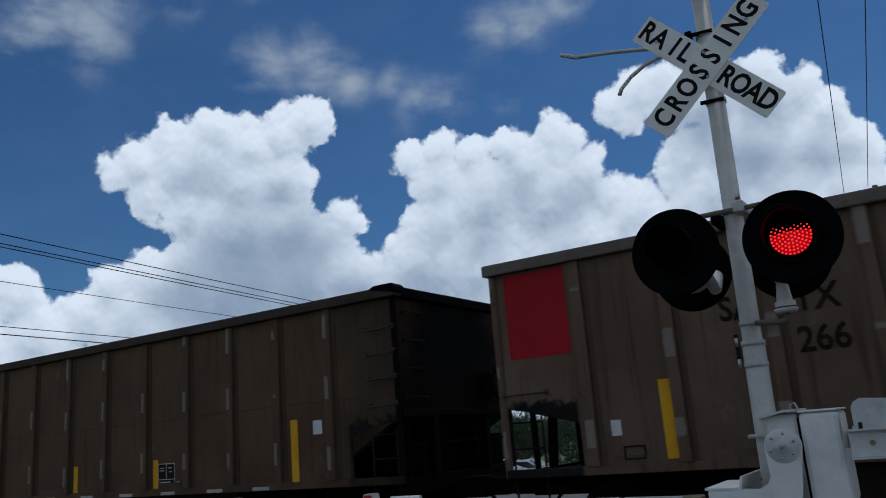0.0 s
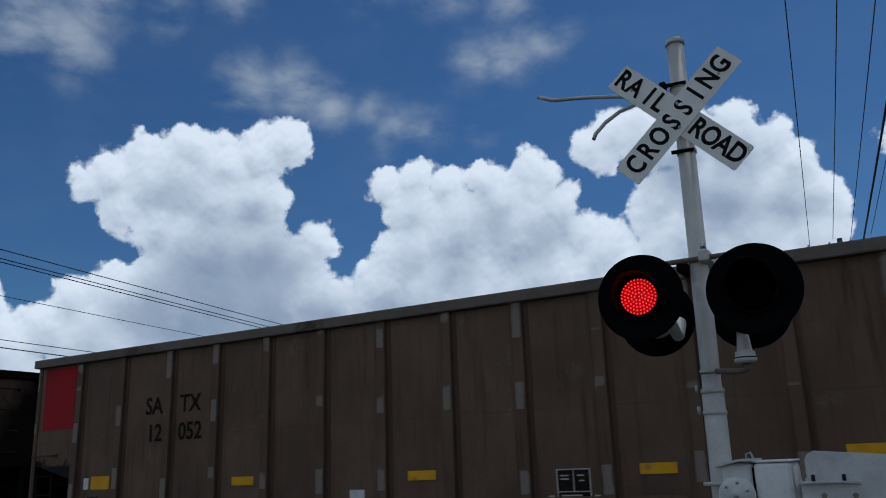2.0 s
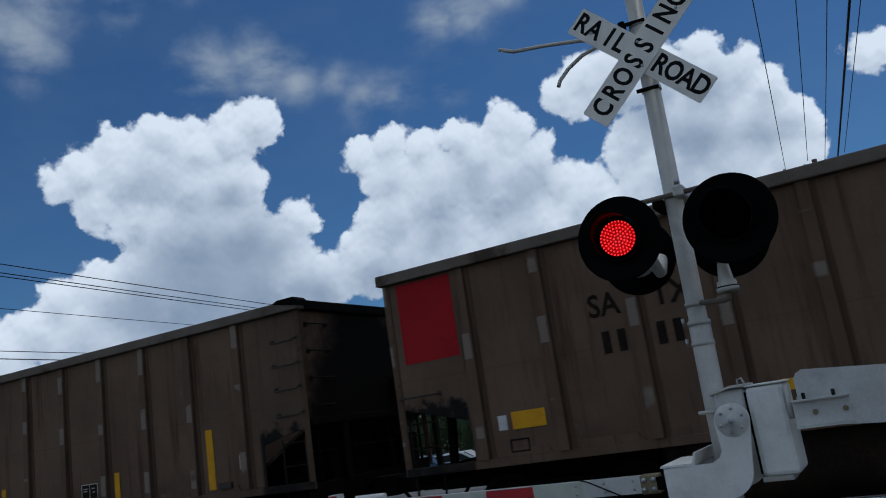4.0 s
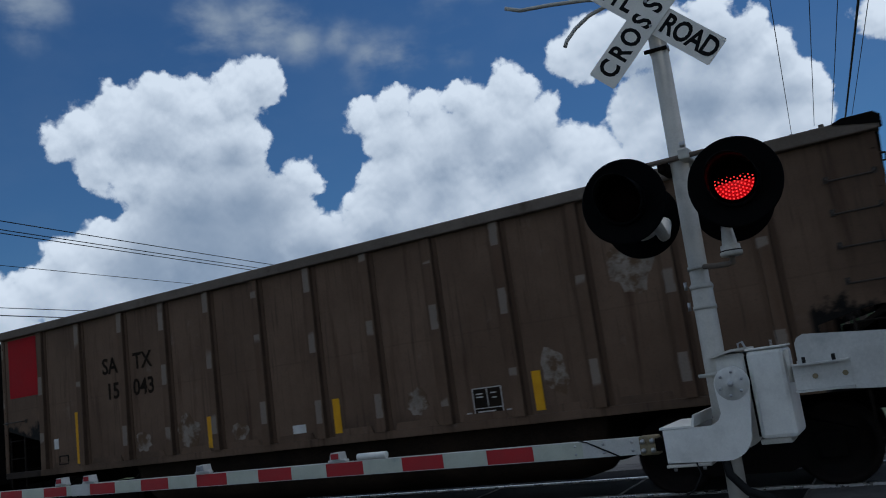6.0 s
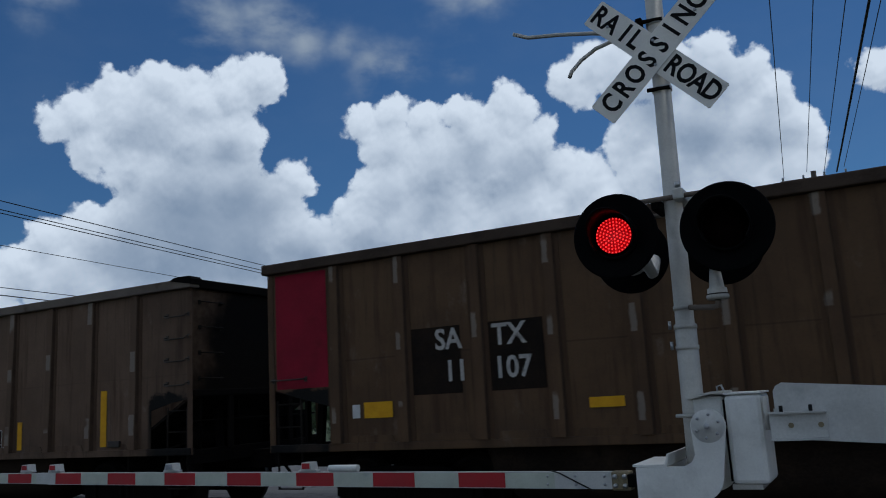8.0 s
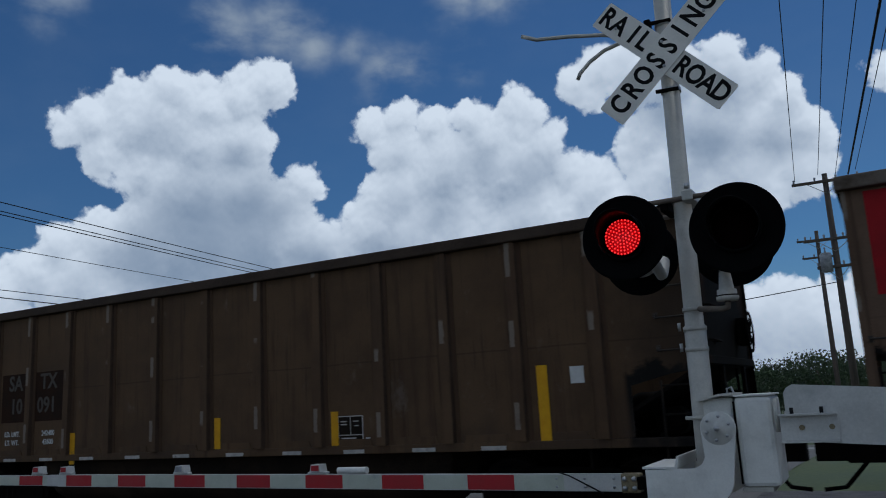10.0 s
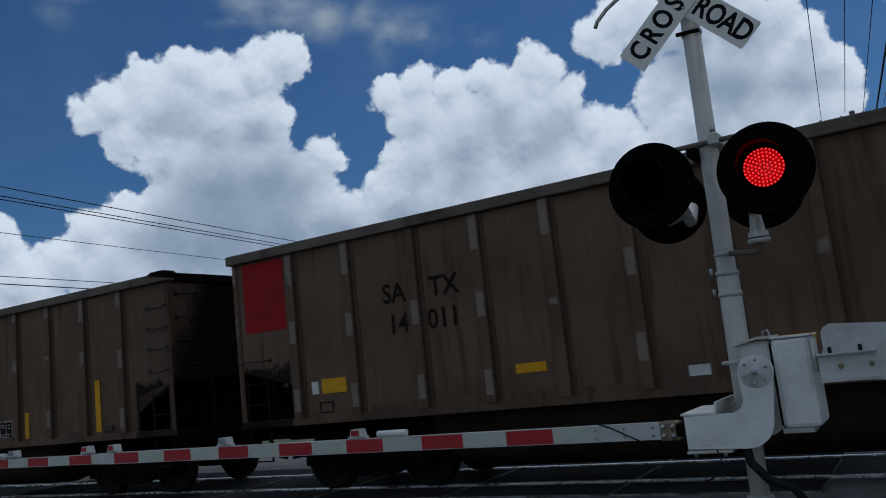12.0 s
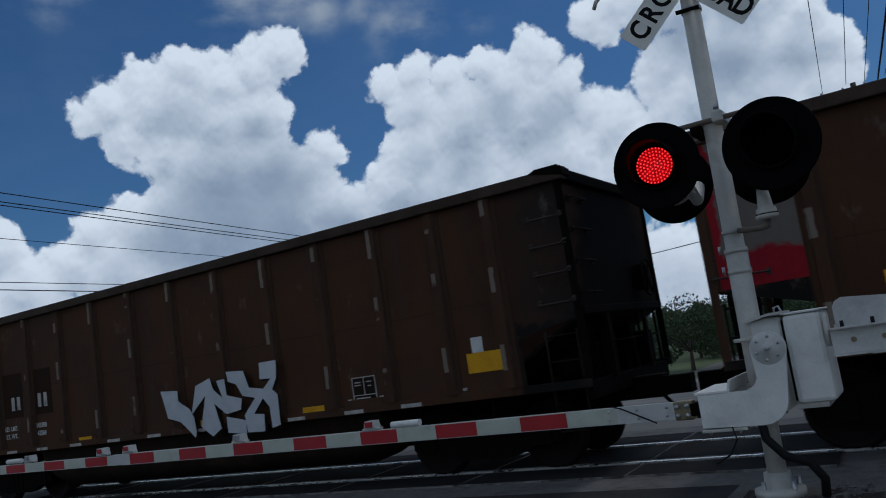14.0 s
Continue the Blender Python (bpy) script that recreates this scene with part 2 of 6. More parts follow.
def car_paint(name, a, b, worn, rust, sooty):
    """Weathered hopper paint: coal dust, rust runs down the sheet, paint worn to primer on the ribs in bands."""
    m = bpy.data.materials.new(name)
    m.use_nodes = True
    k = Nodes(m.node_tree)
    shader = m.node_tree.nodes["Principled BSDF"]
    rnd = k.add("ShaderNodeObjectInfo").outputs["Random"]
    co = k.add("ShaderNodeTexCoord").outputs["Object"]
    p = k.vec("ADD", co, k.vec("SCALE", (37.0, 19.0, 53.0), rnd))
    broad = k.noise(p, 0.9, 5.0, 0.6).outputs[0]
    grain = k.noise(p, 45.0, 4.0, 0.65).outputs[0]
    colour = k.mix(k.ramp(broad, 0.3, 0.7), a, b)
    runs = k.ramp(k.noise(k.vec("MULTIPLY", p, (6.0, 6.0, 0.45)), 1.0, 5.0, 0.6).outputs[0], 0.52, 0.75)
    colour = k.mix(k.math("MULTIPLY", runs, 0.8), colour, rust)
    thin_runs = k.ramp(k.noise(k.vec("MULTIPLY", p, (22.0, 22.0, 0.8)), 1.0, 4.0, 0.6).outputs[0], 0.56, 0.74)
    colour = k.mix(k.math("MULTIPLY", thin_runs, 0.5), colour, (0.030, 0.018, 0.011))
    xyz = k.add("ShaderNodeSeparateXYZ")
    k.put(xyz.inputs[0], co)
    if not worn:
        # coal dust: blown back over the leading end, and ragged along the cut-away corners
        dust = k.math("MULTIPLY_ADD", k.noise(p, 1.6, 5.0, 0.6).outputs[0], 2.2, xyz.outputs[0])
        colour = k.mix(k.ramp(dust, 14.3, 16.2, 0.0, sooty), colour, (0.012, 0.010, 0.008))
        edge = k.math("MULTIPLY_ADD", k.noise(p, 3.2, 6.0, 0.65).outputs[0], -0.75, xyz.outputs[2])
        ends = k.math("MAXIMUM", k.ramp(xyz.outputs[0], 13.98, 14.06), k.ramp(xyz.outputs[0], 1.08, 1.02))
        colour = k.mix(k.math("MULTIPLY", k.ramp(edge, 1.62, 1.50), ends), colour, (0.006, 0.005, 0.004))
        scuff = k.ramp(k.noise(k.vec("MULTIPLY", p, (1.0, 1.0, 0.6)), 2.6, 6.0, 0.7).outputs[0], 0.60, 0.74)
        colour = k.mix(k.math("MULTIPLY", scuff, 0.22), colour, (0.30, 0.26, 0.22))
        foot = k.math("MULTIPLY", k.ramp(xyz.outputs[2], 1.75, 1.15), k.ramp(k.noise(p, 1.1, 5.0, 0.6).outputs[0], 0.42, 0.64))
        colour = k.mix(k.math("MULTIPLY", foot, 0.55), colour, (0.055, 0.036, 0.024))
        weld = k.math("MULTIPLY_ADD", k.noise(p, 0.8, 3.0, 0.5).outputs[0], 0.06, xyz.outputs[2])
        line = k.math("MULTIPLY", k.ramp(weld, 2.285, 2.295), k.ramp(weld, 2.315, 2.305))
        colour = k.mix(k.math("MULTIPLY", line, sooty * 0.6), colour, (0.028, 0.016, 0.010))
    else:
        # paint worn to grey in short lengths near the head, the middle and the foot of each post
        high = k.math("ADD", xyz.outputs[2], k.math("MULTIPLY_ADD", rnd, 0.24, -0.12))
        length = None
        for lo, hi in ((3.24, 3.70), (2.36, 2.70), (1.36, 1.70)):
            w = k.math("MULTIPLY", k.ramp(high, lo, lo + 0.015), k.ramp(high, hi, hi - 0.015))
            length = w if length is None else k.math("MAXIMUM", length, w)
        here = k.ramp(k.noise(k.vec("MULTIPLY", p, (0.3, 0.3, 1.0)), 1.6, 2.0, 0.4).outputs[0], 0.43, 0.47)
        ragged = k.math("MULTIPLY_ADD", k.noise(p, 9.0, 4.0, 0.6).outputs[0], 0.05, xyz.outputs[0])
        face = k.math("MULTIPLY", k.ramp(ragged, 0.075 if sooty < 0.5 else 0.03, 0.06 if sooty < 0.5 else 0.02), k.ramp(ragged, -0.075, -0.055))
        face = k.math("MULTIPLY", k.math("MULTIPLY", length, here), face)
        colour = k.mix(k.math("MULTIPLY", face, 0.68), colour, worn)
        # shade of the post's +x flank put into its colour
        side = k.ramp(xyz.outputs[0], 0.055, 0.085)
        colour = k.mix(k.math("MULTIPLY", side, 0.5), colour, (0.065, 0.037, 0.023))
    colour = k.mix(k.math("MULTIPLY", k.ramp(grain, 0.5, 0.75), 0.3), colour, (0.03, 0.026, 0.022))
    k.put(shader.inputs["Base Color"], colour)
    k.put(shader.inputs["Roughness"], k.ramp(broad, 0.3, 0.7, 0.65, 0.85))
    shader.inputs["Specular IOR Level"].default_value = 0.18
    node = k.add("ShaderNodeBump")
    node.inputs["Strength"].default_value, node.inputs["Distance"].default_value = 0.25, 0.01
    k.put(node.inputs["Height"], k.math("ADD", grain, k.math("MULTIPLY", broad, 2.0)))
    k.put(shader.inputs["Normal"], node.outputs[0])
    return m


GREYBROWN = car_paint("grey_brown_paint", (0.112, 0.068, 0.042), (0.165, 0.106, 0.070), None, (0.060, 0.030, 0.016), 0.25)
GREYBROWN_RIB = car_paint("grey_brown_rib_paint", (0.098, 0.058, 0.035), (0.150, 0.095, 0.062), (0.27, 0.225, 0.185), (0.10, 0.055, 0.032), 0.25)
RUSTBROWN = car_paint("red_brown_paint", (0.052, 0.020, 0.009), (0.080, 0.034, 0.015), None, (0.060, 0.034, 0.022), 0.85)
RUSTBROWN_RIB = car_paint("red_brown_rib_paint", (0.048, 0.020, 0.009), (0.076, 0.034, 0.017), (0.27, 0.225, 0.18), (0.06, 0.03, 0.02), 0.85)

UMBER = car_paint("umber_paint", (0.082, 0.045, 0.022), (0.125, 0.073, 0.038), None, (0.060, 0.030, 0.016), 0.6)
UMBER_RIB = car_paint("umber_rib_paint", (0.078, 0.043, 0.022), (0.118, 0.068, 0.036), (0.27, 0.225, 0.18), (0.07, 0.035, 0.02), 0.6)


def end_paint(name, a, b):
    """Sheet of a car's end: brown near the corners, blackening towards the middle and below."""
    m = bpy.data.materials.new(name)
    m.use_nodes = True
    k = Nodes(m.node_tree)
    shader = m.node_tree.nodes["Principled BSDF"]
    co = k.add("ShaderNodeTexCoord").outputs["Object"]
    p = k.vec("ADD", co, k.vec("SCALE", (31.0, 17.0, 43.0), k.add("ShaderNodeObjectInfo").outputs["Random"]))
    xyz = k.add("ShaderNodeSeparateXYZ")
    k.put(xyz.inputs[0], co)
    broad = k.noise(p, 1.0, 5.0, 0.6).outputs[0]
    colour = k.mix(k.ramp(k.noise(p, 9.0, 5.0, 0.6).outputs[0], 0.3, 0.7), a, b)
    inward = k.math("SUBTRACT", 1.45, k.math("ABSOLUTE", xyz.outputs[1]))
    inner_low = k.math("ADD", k.math("MULTIPLY_ADD", broad, 1.5, inward), k.math("MULTIPLY", k.math("SUBTRACT", 2.9, xyz.outputs[2]), 0.5))
    colour = k.mix(k.ramp(inner_low, 0.55, 1.35, 0.0, 0.96), colour, (0.005, 0.0045, 0.004))
    k.put(shader.inputs["Base Color"], colour)
    shader.inputs["Roughness"].default_value, shader.inputs["Specular IOR Level"].default_value = 0.9, 0.08
    bump = k.add("ShaderNodeBump")
    bump.inputs["Strength"].default_value, bump.inputs["Distance"].default_value = 0.3, 0.01
    k.put(bump.inputs["Height"], k.noise(p, 30.0, 4.0, 0.6).outputs[0])
    k.put(shader.inputs["Normal"], bump.outputs[0])
    return m


def buffed_paint(name):
    """Grey cover paint with the old red left along its lower and trailing edges."""
    m = bpy.data.materials.new(name)
    m.use_nodes = True
    k = Nodes(m.node_tree)
    shader = m.node_tree.nodes["Principled BSDF"]
    co = k.add("ShaderNodeTexCoord").outputs["Object"]
    p = k.vec("ADD", co, k.vec("SCALE", (31.0, 17.0, 43.0), k.add("ShaderNodeObjectInfo").outputs["Random"]))
    xyz = k.add("ShaderNodeSeparateXYZ")
    k.put(xyz.inputs[0], co)
    grey = k.mix(k.noise(p, 3.0, 5.0, 0.6).outputs[0], (0.11, 0.09, 0.075), (0.19, 0.16, 0.14))
    red = k.mix(k.noise(p, 6.0, 5.0, 0.6).outputs[0], (0.20, 0.008, 0.014), (0.36, 0.014, 0.024))
    rag = k.noise(p, 2.6, 5.0, 0.6).outputs[0]
    low = k.ramp(k.math("MULTIPLY_ADD", rag, -0.7, xyz.outputs[2]), 0.06, -0.04)
    back = k.ramp(k.math("MULTIPLY_ADD", rag, -0.35, xyz.outputs[0]), -0.06, -0.10)
    k.put(shader.inputs["Base Color"], k.mix(k.math("MAXIMUM", low, back), grey, red))
    shader.inputs["Roughness"].default_value, shader.inputs["Specular IOR Level"].default_value = 0.8, 0.15
    return m


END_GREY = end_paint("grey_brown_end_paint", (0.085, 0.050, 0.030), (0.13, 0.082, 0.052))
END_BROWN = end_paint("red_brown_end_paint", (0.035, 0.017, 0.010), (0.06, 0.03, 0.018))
CHORD = material("chord_steel", (0.115, 0.090, 0.070), (0.175, 0.142, 0.115), 0.8, 0.0, 2.0, 40.0, 0.2, (0.07, 0.05, 0.036), gloss=0.15)
CHORD_BROWN = material("dark_chord_steel", (0.040, 0.026, 0.018), (0.075, 0.052, 0.038), 0.8, 0.0, 2.0, 40.0, 0.2, (0.03, 0.02, 0.014), gloss=0.12)
TUBPAINT = material("dusty_trough_paint", (0.010, 0.007, 0.005), (0.030, 0.020, 0.013), 0.9, 0.0, 1.2, 40.0, 0.3, (0.045, 0.031, 0.021), (0.55, 0.75), gloss=0.08)
LADDER = material("sooty_ladder", (0.010, 0.008, 0.007), (0.022, 0.017, 0.013), 0.8, 0.1, 9.0, 80.0, 0.1, gloss=0.1)
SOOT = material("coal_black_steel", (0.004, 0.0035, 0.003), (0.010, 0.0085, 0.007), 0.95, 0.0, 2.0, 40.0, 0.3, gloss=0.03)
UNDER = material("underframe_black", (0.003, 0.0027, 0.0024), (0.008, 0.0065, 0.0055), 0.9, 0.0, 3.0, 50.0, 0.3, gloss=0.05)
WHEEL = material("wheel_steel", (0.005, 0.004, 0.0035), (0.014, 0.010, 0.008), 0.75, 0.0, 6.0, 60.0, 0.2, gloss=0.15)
GRAB = material("grab_iron", (0.03, 0.024, 0.02), (0.06, 0.045, 0.035), 0.6, 0.4, 9.0, 80.0, 0.1)
RED = material("red_panel_paint", (0.29, 0.010, 0.013), (0.37, 0.014, 0.019), 0.75, 0.0, 1.5, 50.0, 0.2, (0.20, 0.012, 0.015), (0.5, 0.75), gloss=0.15)
PINK = material("faded_pink_paint", (0.25, 0.045, 0.075), (0.32, 0.07, 0.10), 0.7, 0.0, 1.5, 50.0, 0.2, (0.28, 0.05, 0.06), (0.5, 0.7), gloss=0.15)
CRIMSON = material("crimson_panel_paint", (0.20, 0.010, 0.022), (0.27, 0.016, 0.032), 0.8, 0.0, 1.5, 50.0, 0.2, (0.13, 0.012, 0.016), (0.5, 0.75), gloss=0.12)
# darker brown for one flank of each post, painted in as its shade
FLANK_SHADE = material("rusty_seam", (0.055, 0.035, 0.023), (0.085, 0.055, 0.037), 0.9, 0.0, 5.0, 50.0, 0.3, gloss=0.15)
DULLRED = material("dull_red_paint", (0.18, 0.016, 0.010), (0.26, 0.022, 0.014), 0.7, 0.0, 1.5, 50.0, 0.2, (0.12, 0.03, 0.022), (0.45, 0.7), gloss=0.15)
OVERSPRAY = buffed_paint("grey_buffed_paint")
YELLOW = material("yellow_reflective", (0.60, 0.28, 0.006), (0.72, 0.37, 0.012), 0.6, 0.0, 5.0, 70.0, 0.1, (0.32, 0.17, 0.03), (0.58, 0.75), gloss=0.2)
PLACARD = material("white_placard", (0.50, 0.49, 0.46), (0.66, 0.65, 0.62), 0.6, 0.0, 6.0, 80.0, 0.1)
WORNWHITE = material("worn_white_stencil", (0.34, 0.31, 0.28), (0.54, 0.50, 0.45), 0.7, 0.0, 9.0, 80.0, 0.1, (0.2, 0.18, 0.16), (0.55, 0.7))
DARKTEXT = material("black_stencil", (0.012, 0.009, 0.007), (0.030, 0.021, 0.015), 0.9, 0.0, 9.0, 80.0, 0.1, gloss=0.05)
FADETEXT = material("faded_stencil", (0.055, 0.042, 0.031), (0.080, 0.062, 0.046), 0.7, 0.0, 9.0, 80.0, 0.1)
BLACKPATCH = material("black_patch_paint", (0.010, 0.007, 0.005), (0.024, 0.016, 0.011), 0.85, 0.0, 3.0, 60.0, 0.1, gloss=0.1)
PATCHBROWN = material("dark_brown_patch_paint", (0.020, 0.010, 0.006), (0.038, 0.019, 0.011), 0.85, 0.0, 3.0, 60.0, 0.1, gloss=0.1)
SPRAY = material("silver_spray_paint", (0.42, 0.43, 0.45), (0.55, 0.56, 0.58), 0.5, 0.2, 3.0, 60.0, 0.1)

ALUMINIUM = material("painted_aluminium", (0.46, 0.46, 0.435), (0.60, 0.595, 0.565), 0.5, 0.15, 2.5, 60.0, 0.08, (0.30, 0.31, 0.30), (0.55, 0.8))
MASTPAINT = material("silver_mast_paint", (0.43, 0.415, 0.37), (0.55, 0.53, 0.475), 0.5, 0.15, 4.0, 70.0, 0.03, (0.28, 0.26, 0.22), (0.52, 0.78))
GATEWHITE = material("white_gate_casting", (0.67, 0.665, 0.625), (0.79, 0.785, 0.74), 0.5, 0.0, 3.0, 60.0, 0.03, (0.46, 0.455, 0.42), (0.50, 0.78))
SIGNWHITE = material("sign_white_sheeting", (0.70, 0.665, 0.60), (0.82, 0.785, 0.71), 0.5, 0.0, 4.0, 90.0, 0.05)
SIGNBLACK = material("sign_black_letter", (0.006, 0.006, 0.007), (0.012, 0.012, 0.012), 0.8, 0.0, 6.0, 60.0, 0.0, gloss=0.1)
BLACKSHEET = material("matt_black_sheet", (0.0018, 0.0018, 0.002), (0.0035, 0.0035, 0.0038), 0.85, 0.0, 4.0, 60.0, 0.05, gloss=0.06)
VISOR = material("satin_black_visor", (0.002, 0.002, 0.002), (0.004, 0.004, 0.004), 0.5, 0.0, 4.0, 60.0, 0.05, gloss=0.10)
BRASS = material("weathered_bronze", (0.16, 0.13, 0.08), (0.28, 0.23, 0.14), 0.5, 0.6, 9.0, 80.0, 0.2)
BOLT = material("galvanised_bolt", (0.32, 0.33, 0.34), (0.5, 0.5, 0.5), 0.4, 0.8, 9.0, 80.0, 0.1)
STRIPERED = material("red_reflective_stripe", (0.34, 0.008, 0.012), (0.41, 0.012, 0.017), 0.6, 0.0, 6.0, 90.0, 0.05, (0.3, 0.02, 0.02), (0.6, 0.8))
STRIPEWHITE = material("white_reflective_stripe", (0.43, 0.455, 0.375), (0.51, 0.535, 0.45), 0.4, 0.0, 6.0, 90.0, 0.05, (0.3, 0.34, 0.32), (0.6, 0.8))
CABLE = material("black_cable", (0.006, 0.006, 0.006), (0.012, 0.012, 0.012), 0.7, 0.0, 9.0, 80.0, 0.05, gloss=0.2)
LENSOFF = material("dark_red_lens", (0.004, 0.0015, 0.0015), (0.005, 0.0015, 0.0015), 0.8, 0.0, 9.0, 80.0, 0.0, gloss=0.04)
LENSGLOW = material("lit_red_lens", (0.75, 0.002, 0.008), (0.80, 0.003, 0.010), 0.6, 0.0, 9.0, 80.0, 0.0, emit=0.42)
LED = material("red_led", (1.0, 0.035, 0.035), (1.0, 0.045, 0.045), 0.6, 0.0, 9.0, 80.0, 0.0, emit=2.4)

ASPHALT = material("asphalt", (0.028, 0.027, 0.027), (0.048, 0.046, 0.044), 0.95, 0.0, 0.8, 90.0, 0.5, (0.028, 0.028, 0.03), (0.5, 0.7), gloss=0.08)
PANEL = material("crossing_panel_concrete", (0.014, 0.0135, 0.014), (0.026, 0.025, 0.025), 0.92, 0.0, 1.5, 70.0, 0.35, (0.036, 0.035, 0.034), (0.45, 0.7), gloss=0.07)
STEELEDGE = material("worn_steel", (0.42, 0.41, 0.40), (0.62, 0.61, 0.60), 0.3, 0.9, 6.0, 90.0, 0.1)
BALLAST = material("ballast", (0.07, 0.066, 0.062), (0.15, 0.142, 0.135), 0.9, 0.0, 5.0, 40.0, 0.9, (0.07, 0.06, 0.055), (0.5, 0.7))
DIRT = material("dark_gravel_dirt", (0.022, 0.018, 0.015), (0.060, 0.050, 0.042), 0.95, 0.0, 2.5, 40.0, 0.9, (0.10, 0.088, 0.075), (0.60, 0.72), gloss=0.1)
ANGLE = material("dirty_edge_steel", (0.12, 0.115, 0.11), (0.26, 0.25, 0.24), 0.5, 0.6, 6.0, 90.0, 0.1, (0.05, 0.045, 0.04), (0.45, 0.65))
CONCRETE = material("concrete", (0.28, 0.27, 0.26), (0.38, 0.37, 0.35), 0.85, 0.0, 2.0, 60.0, 0.3, (0.2, 0.19, 0.18), (0.5, 0.75))
OLDCONCRETE = material("weathered_concrete", (0.05, 0.047, 0.044), (0.10, 0.094, 0.088), 0.9, 0.0, 2.0, 60.0, 0.3, (0.03, 0.028, 0.026), (0.5, 0.75), gloss=0.15)
# asphalt of the far road, its sunlit brightness put into a paler colour
SUNLIT_ROAD = material("sunbleached_asphalt", (0.15, 0.143, 0.133), (0.22, 0.21, 0.195), 0.9, 0.0, 0.6, 70.0, 0.3, (0.10, 0.096, 0.09), (0.5, 0.75), gloss=0.15)
GRASS = material("grass_ground", (0.055, 0.085, 0.028), (0.12, 0.15, 0.055), 0.9, 0.0, 0.25, 12.0, 0.6, (0.17, 0.15, 0.08), (0.55, 0.75))
LEAF = material("oak_leaf", (0.022, 0.045, 0.014), (0.05, 0.085, 0.026), 0.6, 0.0, 0.4, 8.0, 0.2)
BARK = material("bark", (0.06, 0.045, 0.035), (0.12, 0.09, 0.07), 0.9, 0.0, 4.0, 30.0, 0.6)
POLEWOOD = material("utility_pole_wood", (0.05, 0.038, 0.03), (0.11, 0.085, 0.065), 0.85, 0.0, 2.0, 30.0, 0.4, stretch=(4, 4, 0.4))
CERAMIC = material("grey_porcelain", (0.22, 0.23, 0.25), (0.32, 0.33, 0.35), 0.25, 0.0, 6.0, 40.0, 0.0)
CARWHITE = material("white_car_paint", (0.70, 0.71, 0.72), (0.76, 0.77, 0.78), 0.2, 0.0, 2.0, 60.0, 0.0)
CARBLUE = material("blue_car_paint", (0.05, 0.09, 0.16), (0.07, 0.12, 0.2), 0.2, 0.1, 2.0, 60.0, 0.0)
GLASSDARK = material("tinted_glass", (0.015, 0.018, 0.02), (0.02, 0.024, 0.027), 0.06, 0.0, 2.0, 40.0, 0.0)
RUBBER = material("tyre_rubber", (0.015, 0.015, 0.015), (0.03, 0.03, 0.03), 0.8, 0.0, 6.0, 60.0, 0.2)
STUCCO = material("pale_stucco", (0.55, 0.51, 0.44), (0.66, 0.62, 0.55), 0.85, 0.0, 0.6, 20.0, 0.3)
ROOFING = material("grey_roofing", (0.12, 0.115, 0.11), (0.2, 0.19, 0.18), 0.85, 0.0, 0.8, 20.0, 0.4)


# ---- mesh helpers ----
def box(bm, x0, x1, y0, y1, z0, z1, bevel=0.0):
    v = [bm.verts.new((x, y, z)) for x in (x0, x1) for y in (y0, y1) for z in (z0, z1)]
    faces = [bm.faces.new([v[i] for i in q]) for q in ((0, 1, 3, 2), (4, 6, 7, 5), (0, 4, 5, 1), (2, 3, 7, 6), (0, 2, 6, 4), (1, 5, 7, 3))]
    if bevel:
        edges = {e for f in faces for e in f.edges}
        bmesh.ops.bevel(bm, geom=list(edges), offset=bevel, segments=2, profile=0.5, affect="EDGES")
    return faces


def prism(bm, outline, axis, lo, hi):
    """A plate: the outline (u, v) swept along an axis. x: (y, z); y: (x, z); z: (x, y)."""
    put = {"x": lambda u, v, w: (w, u, v), "y": lambda u, v, w: (u, w, v), "z": lambda u, v, w: (u, v, w)}[axis]
    a = [bm.verts.new(put(u, v, lo)) for u, v in outline]
    b = [bm.verts.new(put(u, v, hi)) for u, v in outline]
    n = len(outline)
    bm.faces.new(a), bm.faces.new(b[::-1])
    for i in range(n):
        bm.faces.new((a[i], b[i], b[(i + 1) % n], a[(i + 1) % n]))


def tube(bm, points, radii, seg=10, caps=True):
    """A round bar along points, with a radius for each."""
    points = [Vector(p) for p in points]
    if not isinstance(radii, (list, tuple)):
        radii = [radii] * len(points)
    rings, side = [], None
    for i, (p, r) in enumerate(zip(points, radii)):
        d = (points[min(i + 1, len(points) - 1)] - points[max(i - 1, 0)]).normalized()
        if side is None:
            side = d.orthogonal().normalized()
        side = (side - d * side.dot(d)).normalized()
        up = d.cross(side)
        rings.append([bm.verts.new(p + (side * math.cos(a) + up * math.sin(a)) * r) for a in (2 * math.pi * j / seg for j in range(seg))])
    for a, b in zip(rings, rings[1:]):
        for j in range(seg):
            f = bm.faces.new((a[j], a[(j + 1) % seg], b[(j + 1) % seg], b[j]))
            f.smooth = True
    if caps:
        bm.faces.new(rings[0][::-1]), bm.faces.new(rings[-1])


